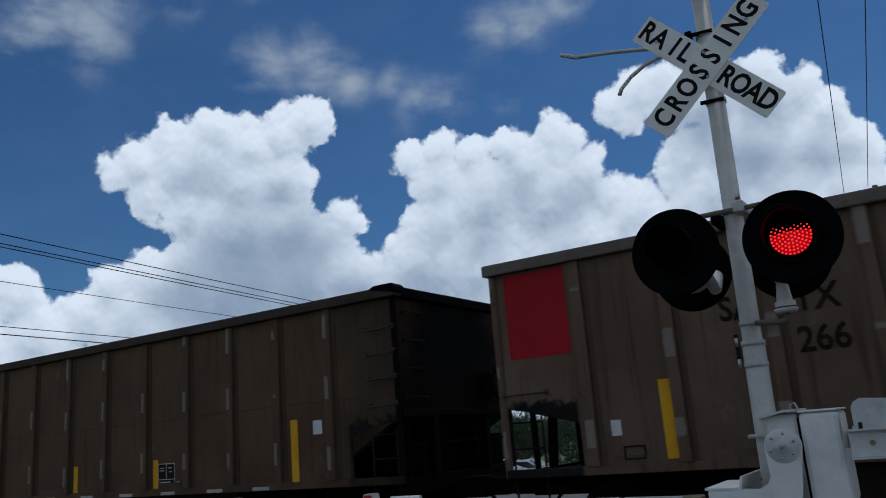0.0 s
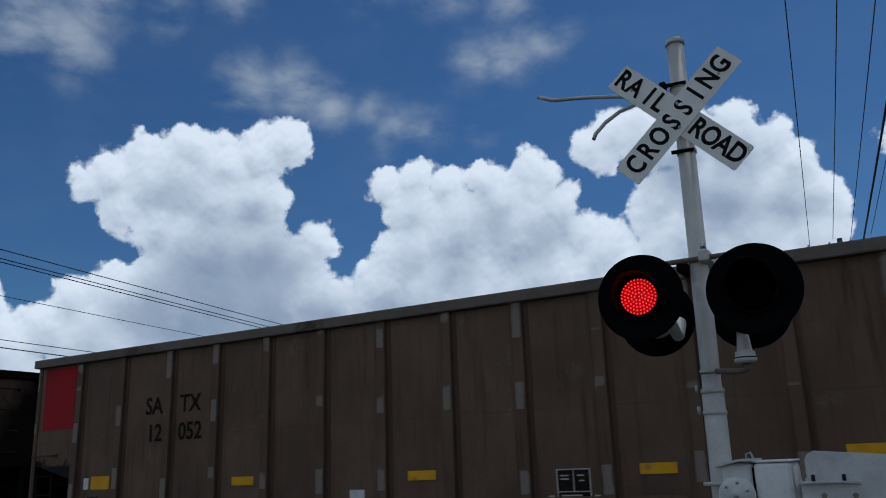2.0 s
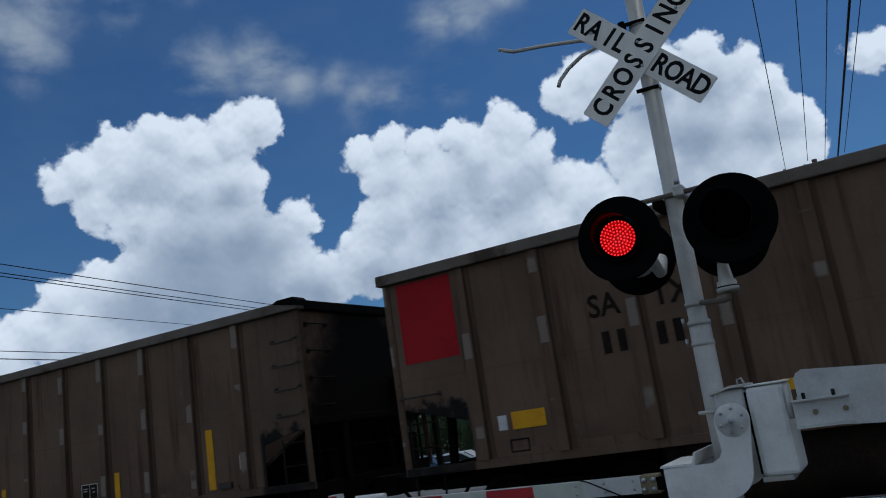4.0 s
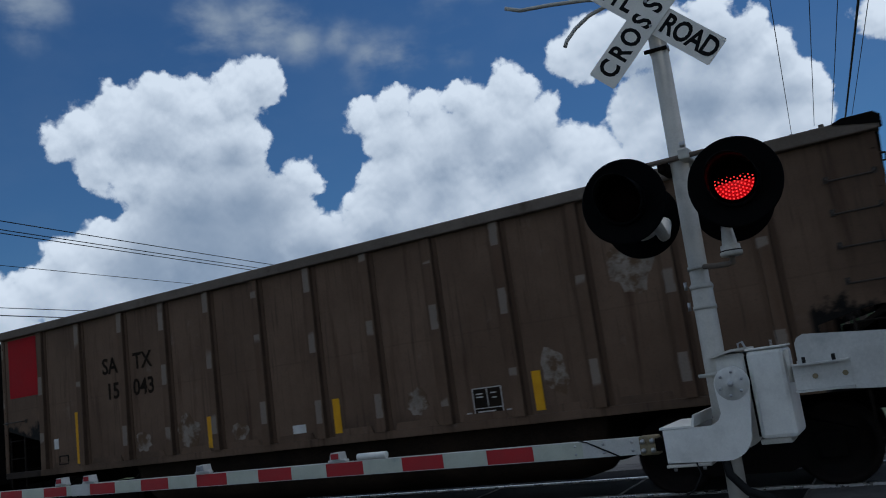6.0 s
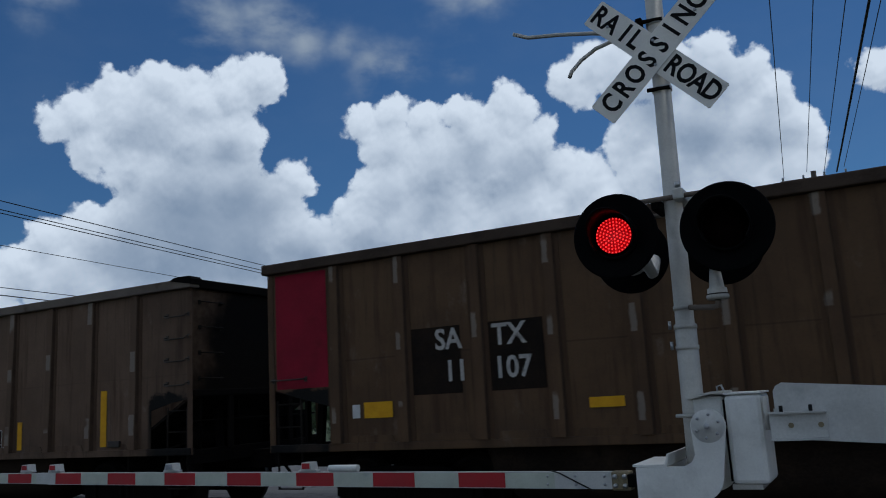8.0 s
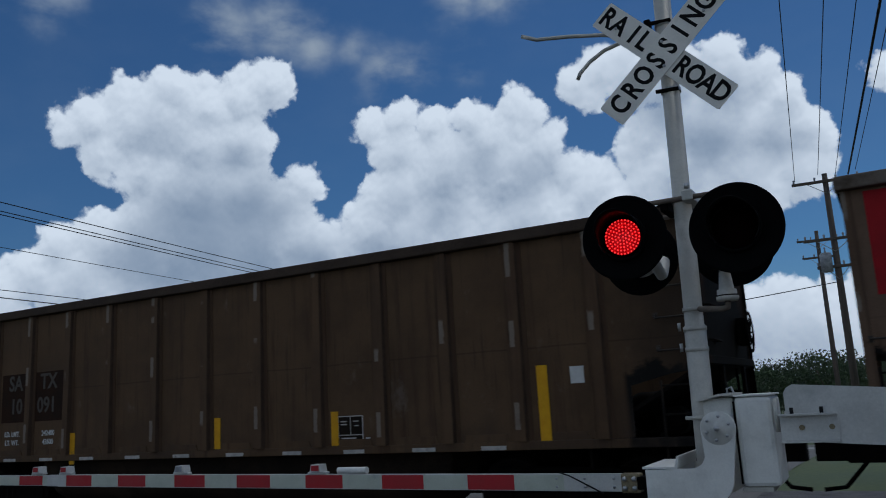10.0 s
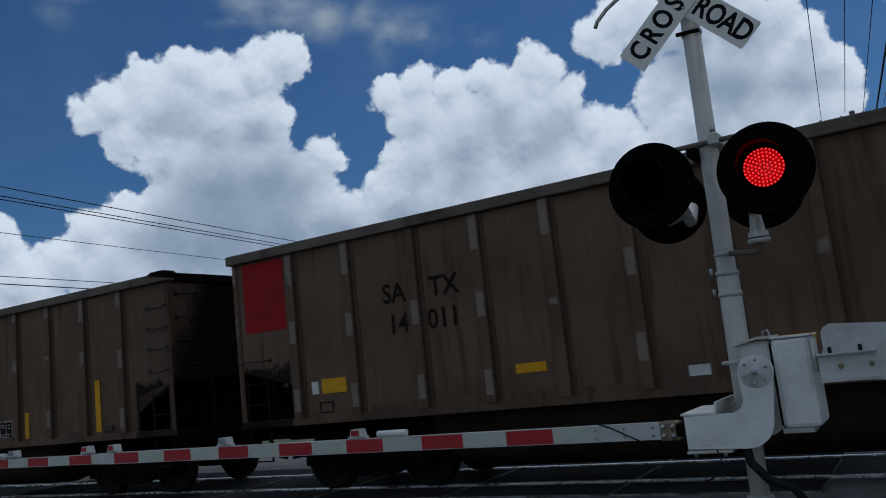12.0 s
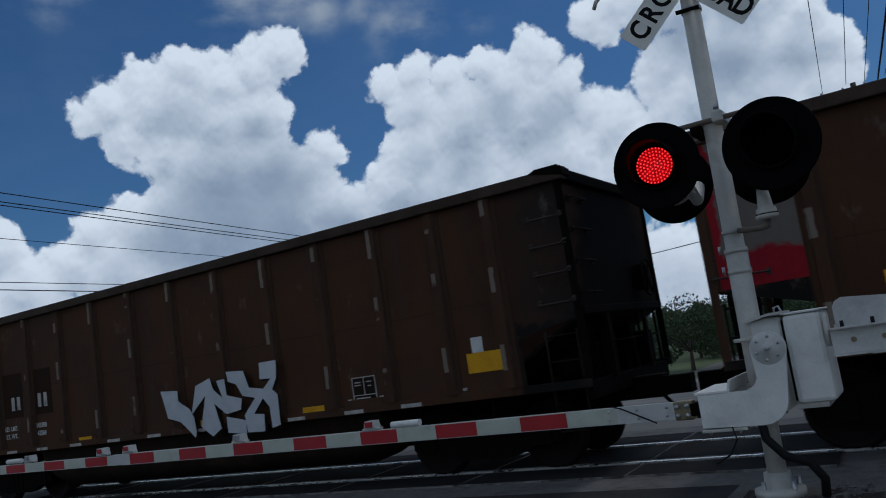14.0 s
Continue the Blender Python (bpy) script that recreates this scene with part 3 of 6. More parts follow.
def lathe(bm, centre, axis, profile, seg=32):
    """Rings (distance along the axis, radius) joined; a radius of 0 closes the end."""
    axis = Vector(axis).normalized()
    side = axis.orthogonal().normalized()
    up, centre = axis.cross(side), Vector(centre)
    last = None
    for d, r in profile:
        if r <= 0:
            ring = [bm.verts.new(centre + axis * d)]
        else:
            ring = [bm.verts.new(centre + axis * d + (side * math.cos(a) + up * math.sin(a)) * r) for a in (2 * math.pi * j / seg for j in range(seg))]
        if last:
            for j in range(seg):
                q = [last[j % len(last)], last[(j + 1) % len(last)], ring[(j + 1) % len(ring)], ring[j % len(ring)]]
                q = [v for i, v in enumerate(q) if v not in q[:i]]
                bm.faces.new(q).smooth = True
        last = ring


def mesh_of(bm, name, mat):
    bmesh.ops.recalc_face_normals(bm, faces=bm.faces)
    data = bpy.data.meshes.new(name)
    bm.to_mesh(data)
    bm.free()
    data.materials.append(mat)
    return data


def part(name, bm, mat, parent=None, label=""):
    """Links a bmesh (or a finished mesh) as one object, under a thing or a part."""
    ob = new(name, mesh_of(bm, name, mat) if isinstance(bm, bmesh.types.BMesh) else bm)
    ob.parent = parent
    return tagged(ob, label) if label else ob


def thing(name, label, category, at=None, group="", kind=""):
    ob = new(name)
    ob.empty_display_size = 0.2
    if at is not None:
        ob.matrix_basis = at
    return tagged(ob, label, category, group, kind)


def shape(make, *args, **kw):
    bm = bmesh.new()
    make(bm, *args, **kw)
    return bm


def text_mesh(words, size, mat, depth=0.002, bold=0.0, squeeze=1.0):
    """Letters in the built-in font, centred, in the x-z plane, facing -y."""
    curve = bpy.data.curves.new("lettering", "FONT")
    curve.body, curve.size, curve.extrude, curve.offset = words, size, depth, bold
    curve.align_x, curve.align_y, curve.resolution_u = "CENTER", "CENTER", 3
    holder = bpy.data.objects.new("lettering", curve)
    data = bpy.data.meshes.new_from_object(holder)
    bpy.data.objects.remove(holder)
    bpy.data.curves.remove(curve)
    data.transform(Matrix.Rotation(radians(90), 4, "X") @ Matrix.Diagonal((squeeze, 1, 1, 1)))
    data.materials.clear()
    data.materials.append(mat)
    return data


# ---- ground, road, crossing ----
TRACK_Y = 10.855                     # centre line of the track; rail tops at z = 0
GAUGE = 0.755


def ground_z(x, y):
    """Level round the crossing, then falling away behind the track."""
    t = min(max((y - 15.0) / 45.0, 0.0), 1.0)
    return -0.05 - 2.2 * t * t * (3 - 2 * t)


def build_ground():
    bm = bmesh.new()
    xs = [-2500, -900, -400, -200, -120, -80, -60, -45, -34, -26, -20, -14, -9, -5, -2, 2, 6, 12, 20, 35, 60, 100, 200, 500, 1200, 2500]
    ys = [-800, -300, -120, -60, -30, -12, 0, 6, 9, 13, 15, 18, 22, 26, 31, 36, 42, 48, 54, 60, 80, 110, 160, 250, 500, 1200, 3000]
    grid = [[bm.verts.new((x, y, ground_z(x, y))) for x in xs] for y in ys]
    for a, b in zip(grid, grid[1:]):
        for i in range(len(xs) - 1):
            bm.faces.new((a[i], a[i + 1], b[i + 1], b[i])).smooth = True
    return tagged(part("ground", bm, GRASS), "level grass ground round the railway crossing", "ground", kind="structure")


def strip(name, x_of, width, y0, y1, lift, mat, label, category, step=3.0):
    """A paved strip that follows the ground along y."""
    bm = bmesh.new()
    n = max(2, int((y1 - y0) / step))
    last = None
    for i in range(n + 1):
        y = y0 + (y1 - y0) * i / n
        x = x_of(y)
        row = [bm.verts.new((x + s * width / 2, y, ground_z(x, y) + lift)) for s in (-1, -0.33, 0.33, 1)]
        if last:
            for a in range(3):
                bm.faces.new((last[a], last[a + 1], row[a + 1], row[a])).smooth = True
        last = row
    return tagged(part(name, bm, mat), label, category, kind="structure")


build_ground()
strip("road", lambda y: -9.7, 15.2, -60.0, 9.19, 0.012, ASPHALT, "dark asphalt road running up to the crossing", "road")
# same road beyond the track, in the paler sunlit tone
strip("road", lambda y: -9.7, 15.2, 12.55, 90.0, 0.012, SUNLIT_ROAD, "grey asphalt road leading away behind the crossing", "road")
bm = bmesh.new()
last = None
for i in range(41):
    x = -160 + i * 8.0
    row = [bm.verts.new((x, y, ground_z(x, y) + 0.024)) for y in (44.0, 47.5, 51.0)]
    if last:
        for a in range(2):
            bm.faces.new((last[a], row[a], row[a + 1], last[a + 1])).smooth = True
    last = row
tagged(part("road", bm, CONCRETE), "pale concrete side street behind the grass verge", "road", kind="structure")


def build_track():
    track = thing("railway_track", "single railway track with steel rails through a paved crossing", "railway track", kind="structure")
    # trackbed, a low ballast bank
    bed = bmesh.new()
    prism(bed, [(TRACK_Y - 3.4, -0.055), (TRACK_Y - 1.75, -0.030), (TRACK_Y + 1.75, -0.030), (TRACK_Y + 4.2, -0.055), (TRACK_Y + 4.2, -0.6), (TRACK_Y - 3.4, -0.6)], "x", -420.0, 160.0)
    part("ballast_bed", bed, BALLAST, track, "grey crushed-stone ballast")
    for s in (-1, 1):
        y = TRACK_Y + s * GAUGE
        rail = bmesh.new()
        prism(rail, [(y - 0.036, 0.0), (y + 0.036, 0.0), (y + 0.036, -0.035), (y + 0.010, -0.05), (y + 0.010, -0.13), (y + 0.07, -0.15), (y + 0.07, -0.165), (y - 0.07, -0.165), (y - 0.07, -0.15), (y - 0.010, -0.13), (y - 0.010, -0.05), (y - 0.036, -0.035)], "x", -420.0, 160.0)
        part("rail", rail, STEELEDGE, track, "polished steel rail")
    tie = mesh_of(shape(box, -0.11, 0.11, -1.3, 1.3, -0.20, -0.14, 0.012), "tie", POLEWOOD)
    for i in range(60):
        x = (-1.0 + i * 0.52) if i < 30 else (-18.2 - (i - 30) * 0.52)
        ob = part("tie", tie, None, track)
        ob.location = (x, TRACK_Y, 0.012)
    # crossing panels in three rows, each with a steel angle round its edge
    rows = [(9.21, 10.00), (10.24, 11.47), (11.71, 12.50)]
    for y0, y1 in rows:
        slab = mesh_of(shape(box, 0.012, 2.278, y0 + 0.012, y1 - 0.012, -0.13, -0.012, 0.006), "panel", PANEL)
        edge = bmesh.new()
        for a in ((0.0, 2.29, y0 + 0.006, y0 + 0.012), (0.0, 2.29, y1 - 0.012, y1 - 0.006), (0.005, 0.011, y0 + 0.012, y1 - 0.012), (2.279, 2.285, y0 + 0.012, y1 - 0.012)):
            box(edge, *a, -0.13, -0.006)
        edge = mesh_of(edge, "edge_angle", ANGLE)
        for i in range(7):
            x = -17.32 + i * 2.295
            ob = part("panel", slab, None, track)
            ob.location.x = x
            part("edge_angle", edge, None, ob)
    return track


build_track()


def build_stones():
    """Loose ballast at the end of the crossing panels, as one heap."""
    rng = random.Random(4)
    bm = bmesh.new()
    for _ in range(2200):
        x, y = rng.uniform(-1.2, 3.0), rng.uniform(7.6, 13.2)
        r = rng.uniform(0.018, 0.04)
        z = -0.05 if abs(y - TRACK_Y) > 2.4 else -0.12
        m = Matrix.Translation((x, y, z + r * 0.4)) @ Euler((rng.random() * 6, rng.random() * 6, rng.random() * 6)).to_matrix().to_4x4() @ Matrix.Diagonal((r, r * rng.uniform(0.6, 1), r * rng.uniform(0.5, 0.9), 1))
        v = [bm.verts.new(m @ Vector(c)) for c in ((1, 0.2, 0), (-0.9, 0.3, 0.1), (0, 1, -0.2), (0.1, -1, 0), (0, 0.1, 1), (0.1, 0, -1))]
        for q in ((0, 2, 4), (2, 1, 4), (1, 3, 4), (3, 0, 4), (2, 0, 5), (1, 2, 5), (3, 1, 5), (0, 3, 5)):
            bm.faces.new([v[i] for i in q])
    tagged(part("ballast_stones", bm, BALLAST), "loose grey ballast stones beside the track", "gravel", kind="stuff")


build_stones()
bm = bmesh.new()
last = None
for i in range(31):
    x = -1.95 + i * 1.4
    row = [bm.verts.new((x, y, -0.036 + 0.012 * math.sin(x * 3.1 + y * 2.3))) for y in (-6.0, -2.0, 1.0, 3.0, 5.0, 6.4, 7.6, 8.26)]
    if last:
        for a in range(7):
            bm.faces.new((last[a], row[a], row[a + 1], last[a + 1])).smooth = True
    last = row
tagged(part("gravel_shoulder", bm, DIRT), "dark gravel shoulder beside the road and track", "gravel", kind="structure")

# ---- coal cars ----
CAR_LENGTH, CAR_PITCH, HALF = 14.98, 16.5, 1.6
TOP, SILL = 3.76, 1.05
RIBS = [1.21, 2.28, 3.41, 4.43, 5.45, 6.47, 7.50, 8.53, 9.56, 10.59, 11.64, 12.68, 13.73]
RIBS_TALL = [1.15, 2.17, 3.18, 4.22, 5.27, 6.36, 7.46, 8.54, 9.63, 10.68, 11.70, 12.70, 13.73]
RIBS_LATE = [1.21, 2.35, 3.41, 4.47, 5.53, 6.60, 7.68, 8.78, 9.88, 10.95, 12.00, 13.00, 13.88]
CUT_BACK, CUT_FRONT = 1.05, 14.08    # ends of the side sheet's full height
FACE = -HALF                         # the side towards the road
cache = {}


def car_mesh(key, mat, make):
    if (key, mat.name) not in cache:
        bm = bmesh.new()
        make(bm)
        cache[key, mat.name] = mesh_of(bm, key, mat)
    return cache[key, mat.name]


def side_outline():
    return [(0.04, 1.94), (0.5, 1.80), (CUT_BACK, 1.66), (CUT_BACK, 1.16), (CUT_FRONT, 1.16), (CUT_FRONT, 1.74), (14.5, 1.84), (14.94, 1.90), (14.94, 3.62), (0.04, 3.62)]


def rib(bm, x, s, z0, z1):
    """Pressed hat-section post, riveted flanges, deeper towards the foot."""
    y = s * HALF
    for z, zz, d0, d1 in ((z0, z1, 0.080, 0.055),):
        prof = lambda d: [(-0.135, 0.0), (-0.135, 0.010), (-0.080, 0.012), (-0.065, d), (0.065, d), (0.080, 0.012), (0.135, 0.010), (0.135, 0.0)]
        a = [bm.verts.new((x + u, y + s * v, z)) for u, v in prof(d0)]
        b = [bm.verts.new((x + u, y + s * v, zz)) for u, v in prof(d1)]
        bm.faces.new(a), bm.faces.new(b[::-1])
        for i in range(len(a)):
            # the +x flank takes the darker material that stands for shade
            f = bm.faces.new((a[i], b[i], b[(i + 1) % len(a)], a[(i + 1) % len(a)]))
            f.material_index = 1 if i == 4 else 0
    if s < 0:
        for u in (-0.112, 0.112):
            for j in range(9):
                zc = z1 - 0.3 - j * 0.075
                box(bm, x + u - 0.008, x + u + 0.008, y - 0.017, y - 0.008, zc - 0.008, zc + 0.008)


def side_sill(bm, s, ribs):
    y = s * HALF
    box(bm, 0.02, 14.96, y - 0.03 if s < 0 else y - 0.05, y + 0.05 if s < 0 else y + 0.03, SILL, SILL + 0.105, 0.008)
    # gusset plates between the posts
    for a, b in zip(ribs, ribs[1:]):
        prism(bm, [(a + 0.18, SILL + 0.106), (b - 0.18, SILL + 0.106), (b - 0.22, SILL + 0.20), (a + 0.22, SILL + 0.20)], "y", y - 0.012 if s < 0 else y, y if s < 0 else y + 0.012)


def end_sheet(bm, x, d):
    """Upright end; behind, a shelf over an open platform, ahead, a slope sheet running in under the load."""
    if d > 0:
        under = [(x + 0.02, 1.95), (x + 1.0, 1.76), (x + 1.5, 1.10), (x + 1.46, 1.07), (x + 0.98, 1.72), (x, 1.90)]
    else:
        under = [(x - 0.02, 1.96), (x - 1.55, 1.10), (x - 1.53, 1.06), (x, 1.92)]
    prism(bm, [(x, 3.66), (x + d * 0.02, 3.66), *under], "y", -1.57, 1.57)


def end_ribs(bm, x, d):
    box(bm, min(x, x - d * 0.05), max(x, x - d * 0.05), -1.55, 1.55, 1.93, 2.03, 0.01)
    for y in (-0.75, 0.75):
        box(bm, min(x, x - d * 0.05), max(x, x - d * 0.05), y - 0.05, y + 0.05, 1.1, 1.92)


def end_deck(bm, x, d):
    box(bm, min(x, x + d * 1.2), max(x, x + d * 1.2), -1.5, 1.5, 1.03, 1.09)
    box(bm, min(x, x + d * 0.1), max(x, x + d * 0.1), -1.58, 1.58, 0.9, 1.12, 0.01)
    for y in (-0.75, 0.75):
        prism(bm, [(x + d * 0.15, 1.09), (x + d * 0.25, 1.09), (x + d * 0.32, 1.9), (x + d * 0.22, 1.9)], "y", y - 0.05, y + 0.05)


def tub(bm, y0, y1):
    """Rounded trough hung below the floor between the trucks."""
    prof = [(y0, 1.12)]
    mid, r = (y0 + y1) / 2, (y1 - y0) / 2
    for j in range(13):
        a = math.pi * j / 12
        prof.append((mid - r * math.cos(a), 0.62 - 0.36 * math.sin(a)))
    prof.append((y1, 1.12))
    stations = [(3.35, 0.25), (3.42, 0.62), (3.62, 0.9), (3.95, 1.0), (11.0, 1.0), (11.33, 0.9), (11.53, 0.62), (11.6, 0.25)]
    last = None
    for x, k in stations:
        ring = [bm.verts.new((x, y, 1.12 - (1.12 - z) * k)) for y, z in prof]
        if last:
            for i in range(len(ring) - 1):
                bm.faces.new((last[i], ring[i], ring[i + 1], last[i + 1])).smooth = True
        else:
            bm.faces.new(ring)
        last = ring
    bm.faces.new(last[::-1])


def coupler(bm, x, d):
    lo, hi = sorted((x - d * 0.42, x + d * 1.0))
    box(bm, lo, hi, -0.17, 0.17, 0.72, 1.02, 0.02)
    lo, hi = sorted((x - d * 0.42, x - d * 0.76))
    prism(bm, [(lo, -0.10), (hi, -0.10), (hi + 0.0, 0.16), ((lo + hi) / 2, 0.10), (lo, 0.14)], "z", 0.74, 0.98)
    # air hose
    tube(bm, [(x - d * 0.1, 0.35, 0.85), (x - d * 0.3, 0.36, 0.62), (x - d * 0.5, 0.3, 0.40), (x - d * 0.74, 0.22, 0.38)], 0.028, 6)


def wheelset(bm):
    for s in (-1, 1):
        y = s * GAUGE
        lathe(bm, (0, y, 0), (0, s, 0), [(-0.03, 0.0), (-0.03, 0.12), (-0.01, 0.16), (0.0, 0.38), (-0.06, 0.40), (-0.06, 0.485), (-0.03, 0.485), (-0.025, 0.457), (0.09, 0.45), (0.09, 0.40), (0.05, 0.38), (0.03, 0.16), (0.09, 0.12), (0.20, 0.10), (0.20, 0.0)], 28)
        for j in range(3):
            a = 2 * math.pi * j / 3
            c, q = math.cos(a) * 0.06, math.sin(a) * 0.06
            box(bm, c - 0.014, c + 0.014, y + s * 0.2 - 0.015, y + s * 0.2 + 0.02, q - 0.014, q + 0.014)
    tube(bm, [(0, -GAUGE, 0), (0, GAUGE, 0)], 0.08, 12)


def side_frame(bm, s):
    y0, y1 = sorted((s * 0.95, s * 1.13))
    prism(bm, [(-1.15, 0.62), (-0.55, 0.80), (0.55, 0.80), (1.15, 0.62), (1.15, 0.40), (0.80, 0.36), (0.42, 0.22), (-0.42, 0.22), (-0.80, 0.36), (-1.15, 0.40)], "y", y0, y1)
    for x in (-0.89, 0.89):
        box(bm, x - 0.14, x + 0.14, s * 1.04 - 0.13, s * 1.04 + 0.13, 0.34, 0.62, 0.02)
    for x in (-0.16, 0.0, 0.16):
        lathe(bm, (x, s * 1.10, 0.30), (0, 0, 1), [(0, 0.055), (0.26, 0.055)], 8)


def handhold(bm, x0, x1, z, y, drop=0.0):
    tube(bm, [(x0, y + 0.02, z), (x0, y - 0.07, z), (x0 + 0.02, y - 0.085, z - drop), (x1 - 0.02, y - 0.085, z - drop), (x1, y - 0.07, z), (x1, y + 0.02, z)], 0.011, 6)
    for x in (x0, x1):
        box(bm, x - 0.025, x + 0.025, y - 0.014, y + 0.004, z - 0.035, z + 0.035)


def end_post(bm, x, s):
    y = s * HALF
    lo, hi = (x, x + 0.10) if x < 5 else (x - 0.10, x)
    box(bm, lo, hi, min(y, y + s * 0.012), max(y, y + s * 0.012), SILL, 3.62)
    if s < 0:
        for j in range(12):
            z = 1.25 + j * 0.2
            box(bm, lo + 0.035, lo + 0.065, y - 0.026, y - 0.010, z - 0.015, z + 0.015)


def step_frame(bm, x):
    for z in (0.55, 1.40, 1.72):
        tube(bm, [(x, FACE + 0.03, z), (x + 0.42, FACE + 0.03, z)], 0.012, 6)
    for u in (0.0, 0.42):
        tube(bm, [(x + u, FACE + 0.03, 0.54), (x + u, FACE + 0.03, 1.78)], 0.016, 6)


def air_reservoir(bm):
    lathe(bm, (13.95, -0.75, 1.42), (0, 1, 0), [(0.0, 0.0), (0.02, 0.2), (0.10, 0.24), (1.3, 0.24), (1.38, 0.2), (1.4, 0.0)], 18)


def brake_cylinder(bm):
    lathe(bm, (14.35, -1.1, 1.30), (0, 1, 0), [(0.0, 0.0), (0.0, 0.17), (0.55, 0.17), (0.6, 0.08), (0.9, 0.05), (0.9, 0.0)], 16)


def platform_railing(bm):
    for y in (-1.35, -0.5, 0.6, 1.4):
        tube(bm, [(14.9, y, 1.08), (14.9, y, 1.98)], 0.022, 6)
    tube(bm, [(14.92, -1.5, 1.55), (14.92, 1.5, 1.55)], 0.016, 6)


def brake_wheel(bm):
    lathe(bm, (15.10, 0.80, 2.38), (1, 0, 0), [(-0.012, 0.25), (-0.012, 0.28), (0.012, 0.28), (0.012, 0.25), (-0.012, 0.25)], 20)
    for j in range(3):
        a = math.pi * j / 3
        tube(bm, [(15.10, 0.80 - 0.26 * math.cos(a), 2.38 - 0.26 * math.sin(a)), (15.10, 0.80 + 0.26 * math.cos(a), 2.38 + 0.26 * math.sin(a))], 0.012, 6)


BRAKE_GEAR = [
    ("air_reservoir", air_reservoir), ("brake_cylinder", brake_cylinder), ("platform_railing", platform_railing), ("brake_wheel", brake_wheel),
    ("valve_box", lambda bm: box(bm, 14.2, 14.6, -0.2, 0.45, 1.09, 1.72, 0.03)),
    ("gear_panel", lambda bm: box(bm, 14.55, 14.62, 0.7, 1.3, 1.09, 2.0, 0.02)),
    ("tool_box", lambda bm: box(bm, 13.9, 14.8, 1.1, 1.5, 1.09, 1.62, 0.03)),
    ("wheel_gearbox", lambda bm: box(bm, 14.94, 15.08, 0.66, 0.94, 2.20, 2.58, 0.03)),
    ("brake_rod", lambda bm: tube(bm, [(14.3, -1.4, 1.14), (14.5, 0.2, 1.5), (14.7, 1.4, 1.2)], 0.025, 6)),
]


def stencil_board(bm):
    """White frame of a lube-plate stencil, with a cross bar and a foot bar."""
    for a in ((0, 0.42, 0, 0.014), (0, 0.42, 0.33, 0.344), (0, 0.014, 0.014, 0.33), (0.406, 0.42, 0.014, 0.33), (0.014, 0.406, 0.08, 0.092), (0.205, 0.217, 0.092, 0.33)):
        box(bm, a[0], a[1], -0.004, 0.0, a[2], a[3])
    for x, z, w in ((0.05, 0.26, 0.1), (0.05, 0.22, 0.1), (0.26, 0.26, 0.08), (0.28, 0.2, 0.06), (0.05, 0.035, 0.25), (-0.11, 0.03, 0.07), (0.46, 0.03, 0.07)):
        box(bm, x, x + w, -0.004, 0.0, z, z + 0.016)


def plate(bm, w, h):
    box(bm, 0, w, -0.004, 0.0, 0, h)


# number boards: paint, panel, road mark and number left and right of the post, letters, black patches, stripes
TALL, WIDE = "tall", "wide"
FLEET = [
    ("grey", RED, ("SA", "TX", "12", "266"), DARKTEXT, False, TALL),
    ("umber", DULLRED, ("SA", "TX", "10", "120"), FADETEXT, True, TALL),
    ("grey", RED, ("SA", "TX", "12", "259"), DARKTEXT, False, TALL),
    ("grey", RED, ("SA", "TX", "12", "052"), DARKTEXT, False, WIDE),
    ("grey", RED, ("SA", "TX", "15", "046"), DARKTEXT, False, TALL),
    ("grey", RED, ("SA", "TX", "#2", "#3"), DARKTEXT, False, WIDE),
    ("grey", RED, ("SA", "TX", "#2", "#3"), DARKTEXT, False, TALL),
    ("brown", OVERSPRAY, ("", "", "#2", "#2"), WORNWHITE, True, TALL),
    ("grey", RED, ("SA", "TX", "15", "043"), DARKTEXT, False, TALL),
    ("grey", RED, ("SA", "TX", "14", "083"), DARKTEXT, False, TALL),
    ("umber", CRIMSON, ("SA", "TX", "11", "107"), WORNWHITE, True, WIDE),
    ("grey", PINK, ("SA", "TX", "#2", "#3"), WORNWHITE, True, TALL),
    ("grey", RED, ("SA", "TX", "#2", "#3"), DARKTEXT, False, TALL),
    ("umber", DULLRED, ("SA", "TX", "10", "091"), FADETEXT, True, TALL),
    ("brown", OVERSPRAY, ("", "", "91", "02"), WORNWHITE, True, TALL),
    ("grey", RED, ("SA", "TX", "14", "011"), DARKTEXT, False, WIDE),
    ("grey", PINK, ("SA", "TX", "11", "040"), WORNWHITE, True, TALL),
    ("brown", OVERSPRAY, ("", "", "90", "55"), WORNWHITE, True, WIDE),
    ("brown", OVERSPRAY, ("", "", "#2", "#2"), WORNWHITE, True, WIDE),
    ("grey", RED, ("SA", "TX", "#2", "#3"), DARKTEXT, False, TALL),
]
NUMBER_AT = {14: (2.85, 3.50), 17: (3.12, 3.76), 18: (3.05, 3.65)}
LOAD = {1: ("242400", "43600"), 13: ("242400", "43600"), 18: ("243300", "43300")}
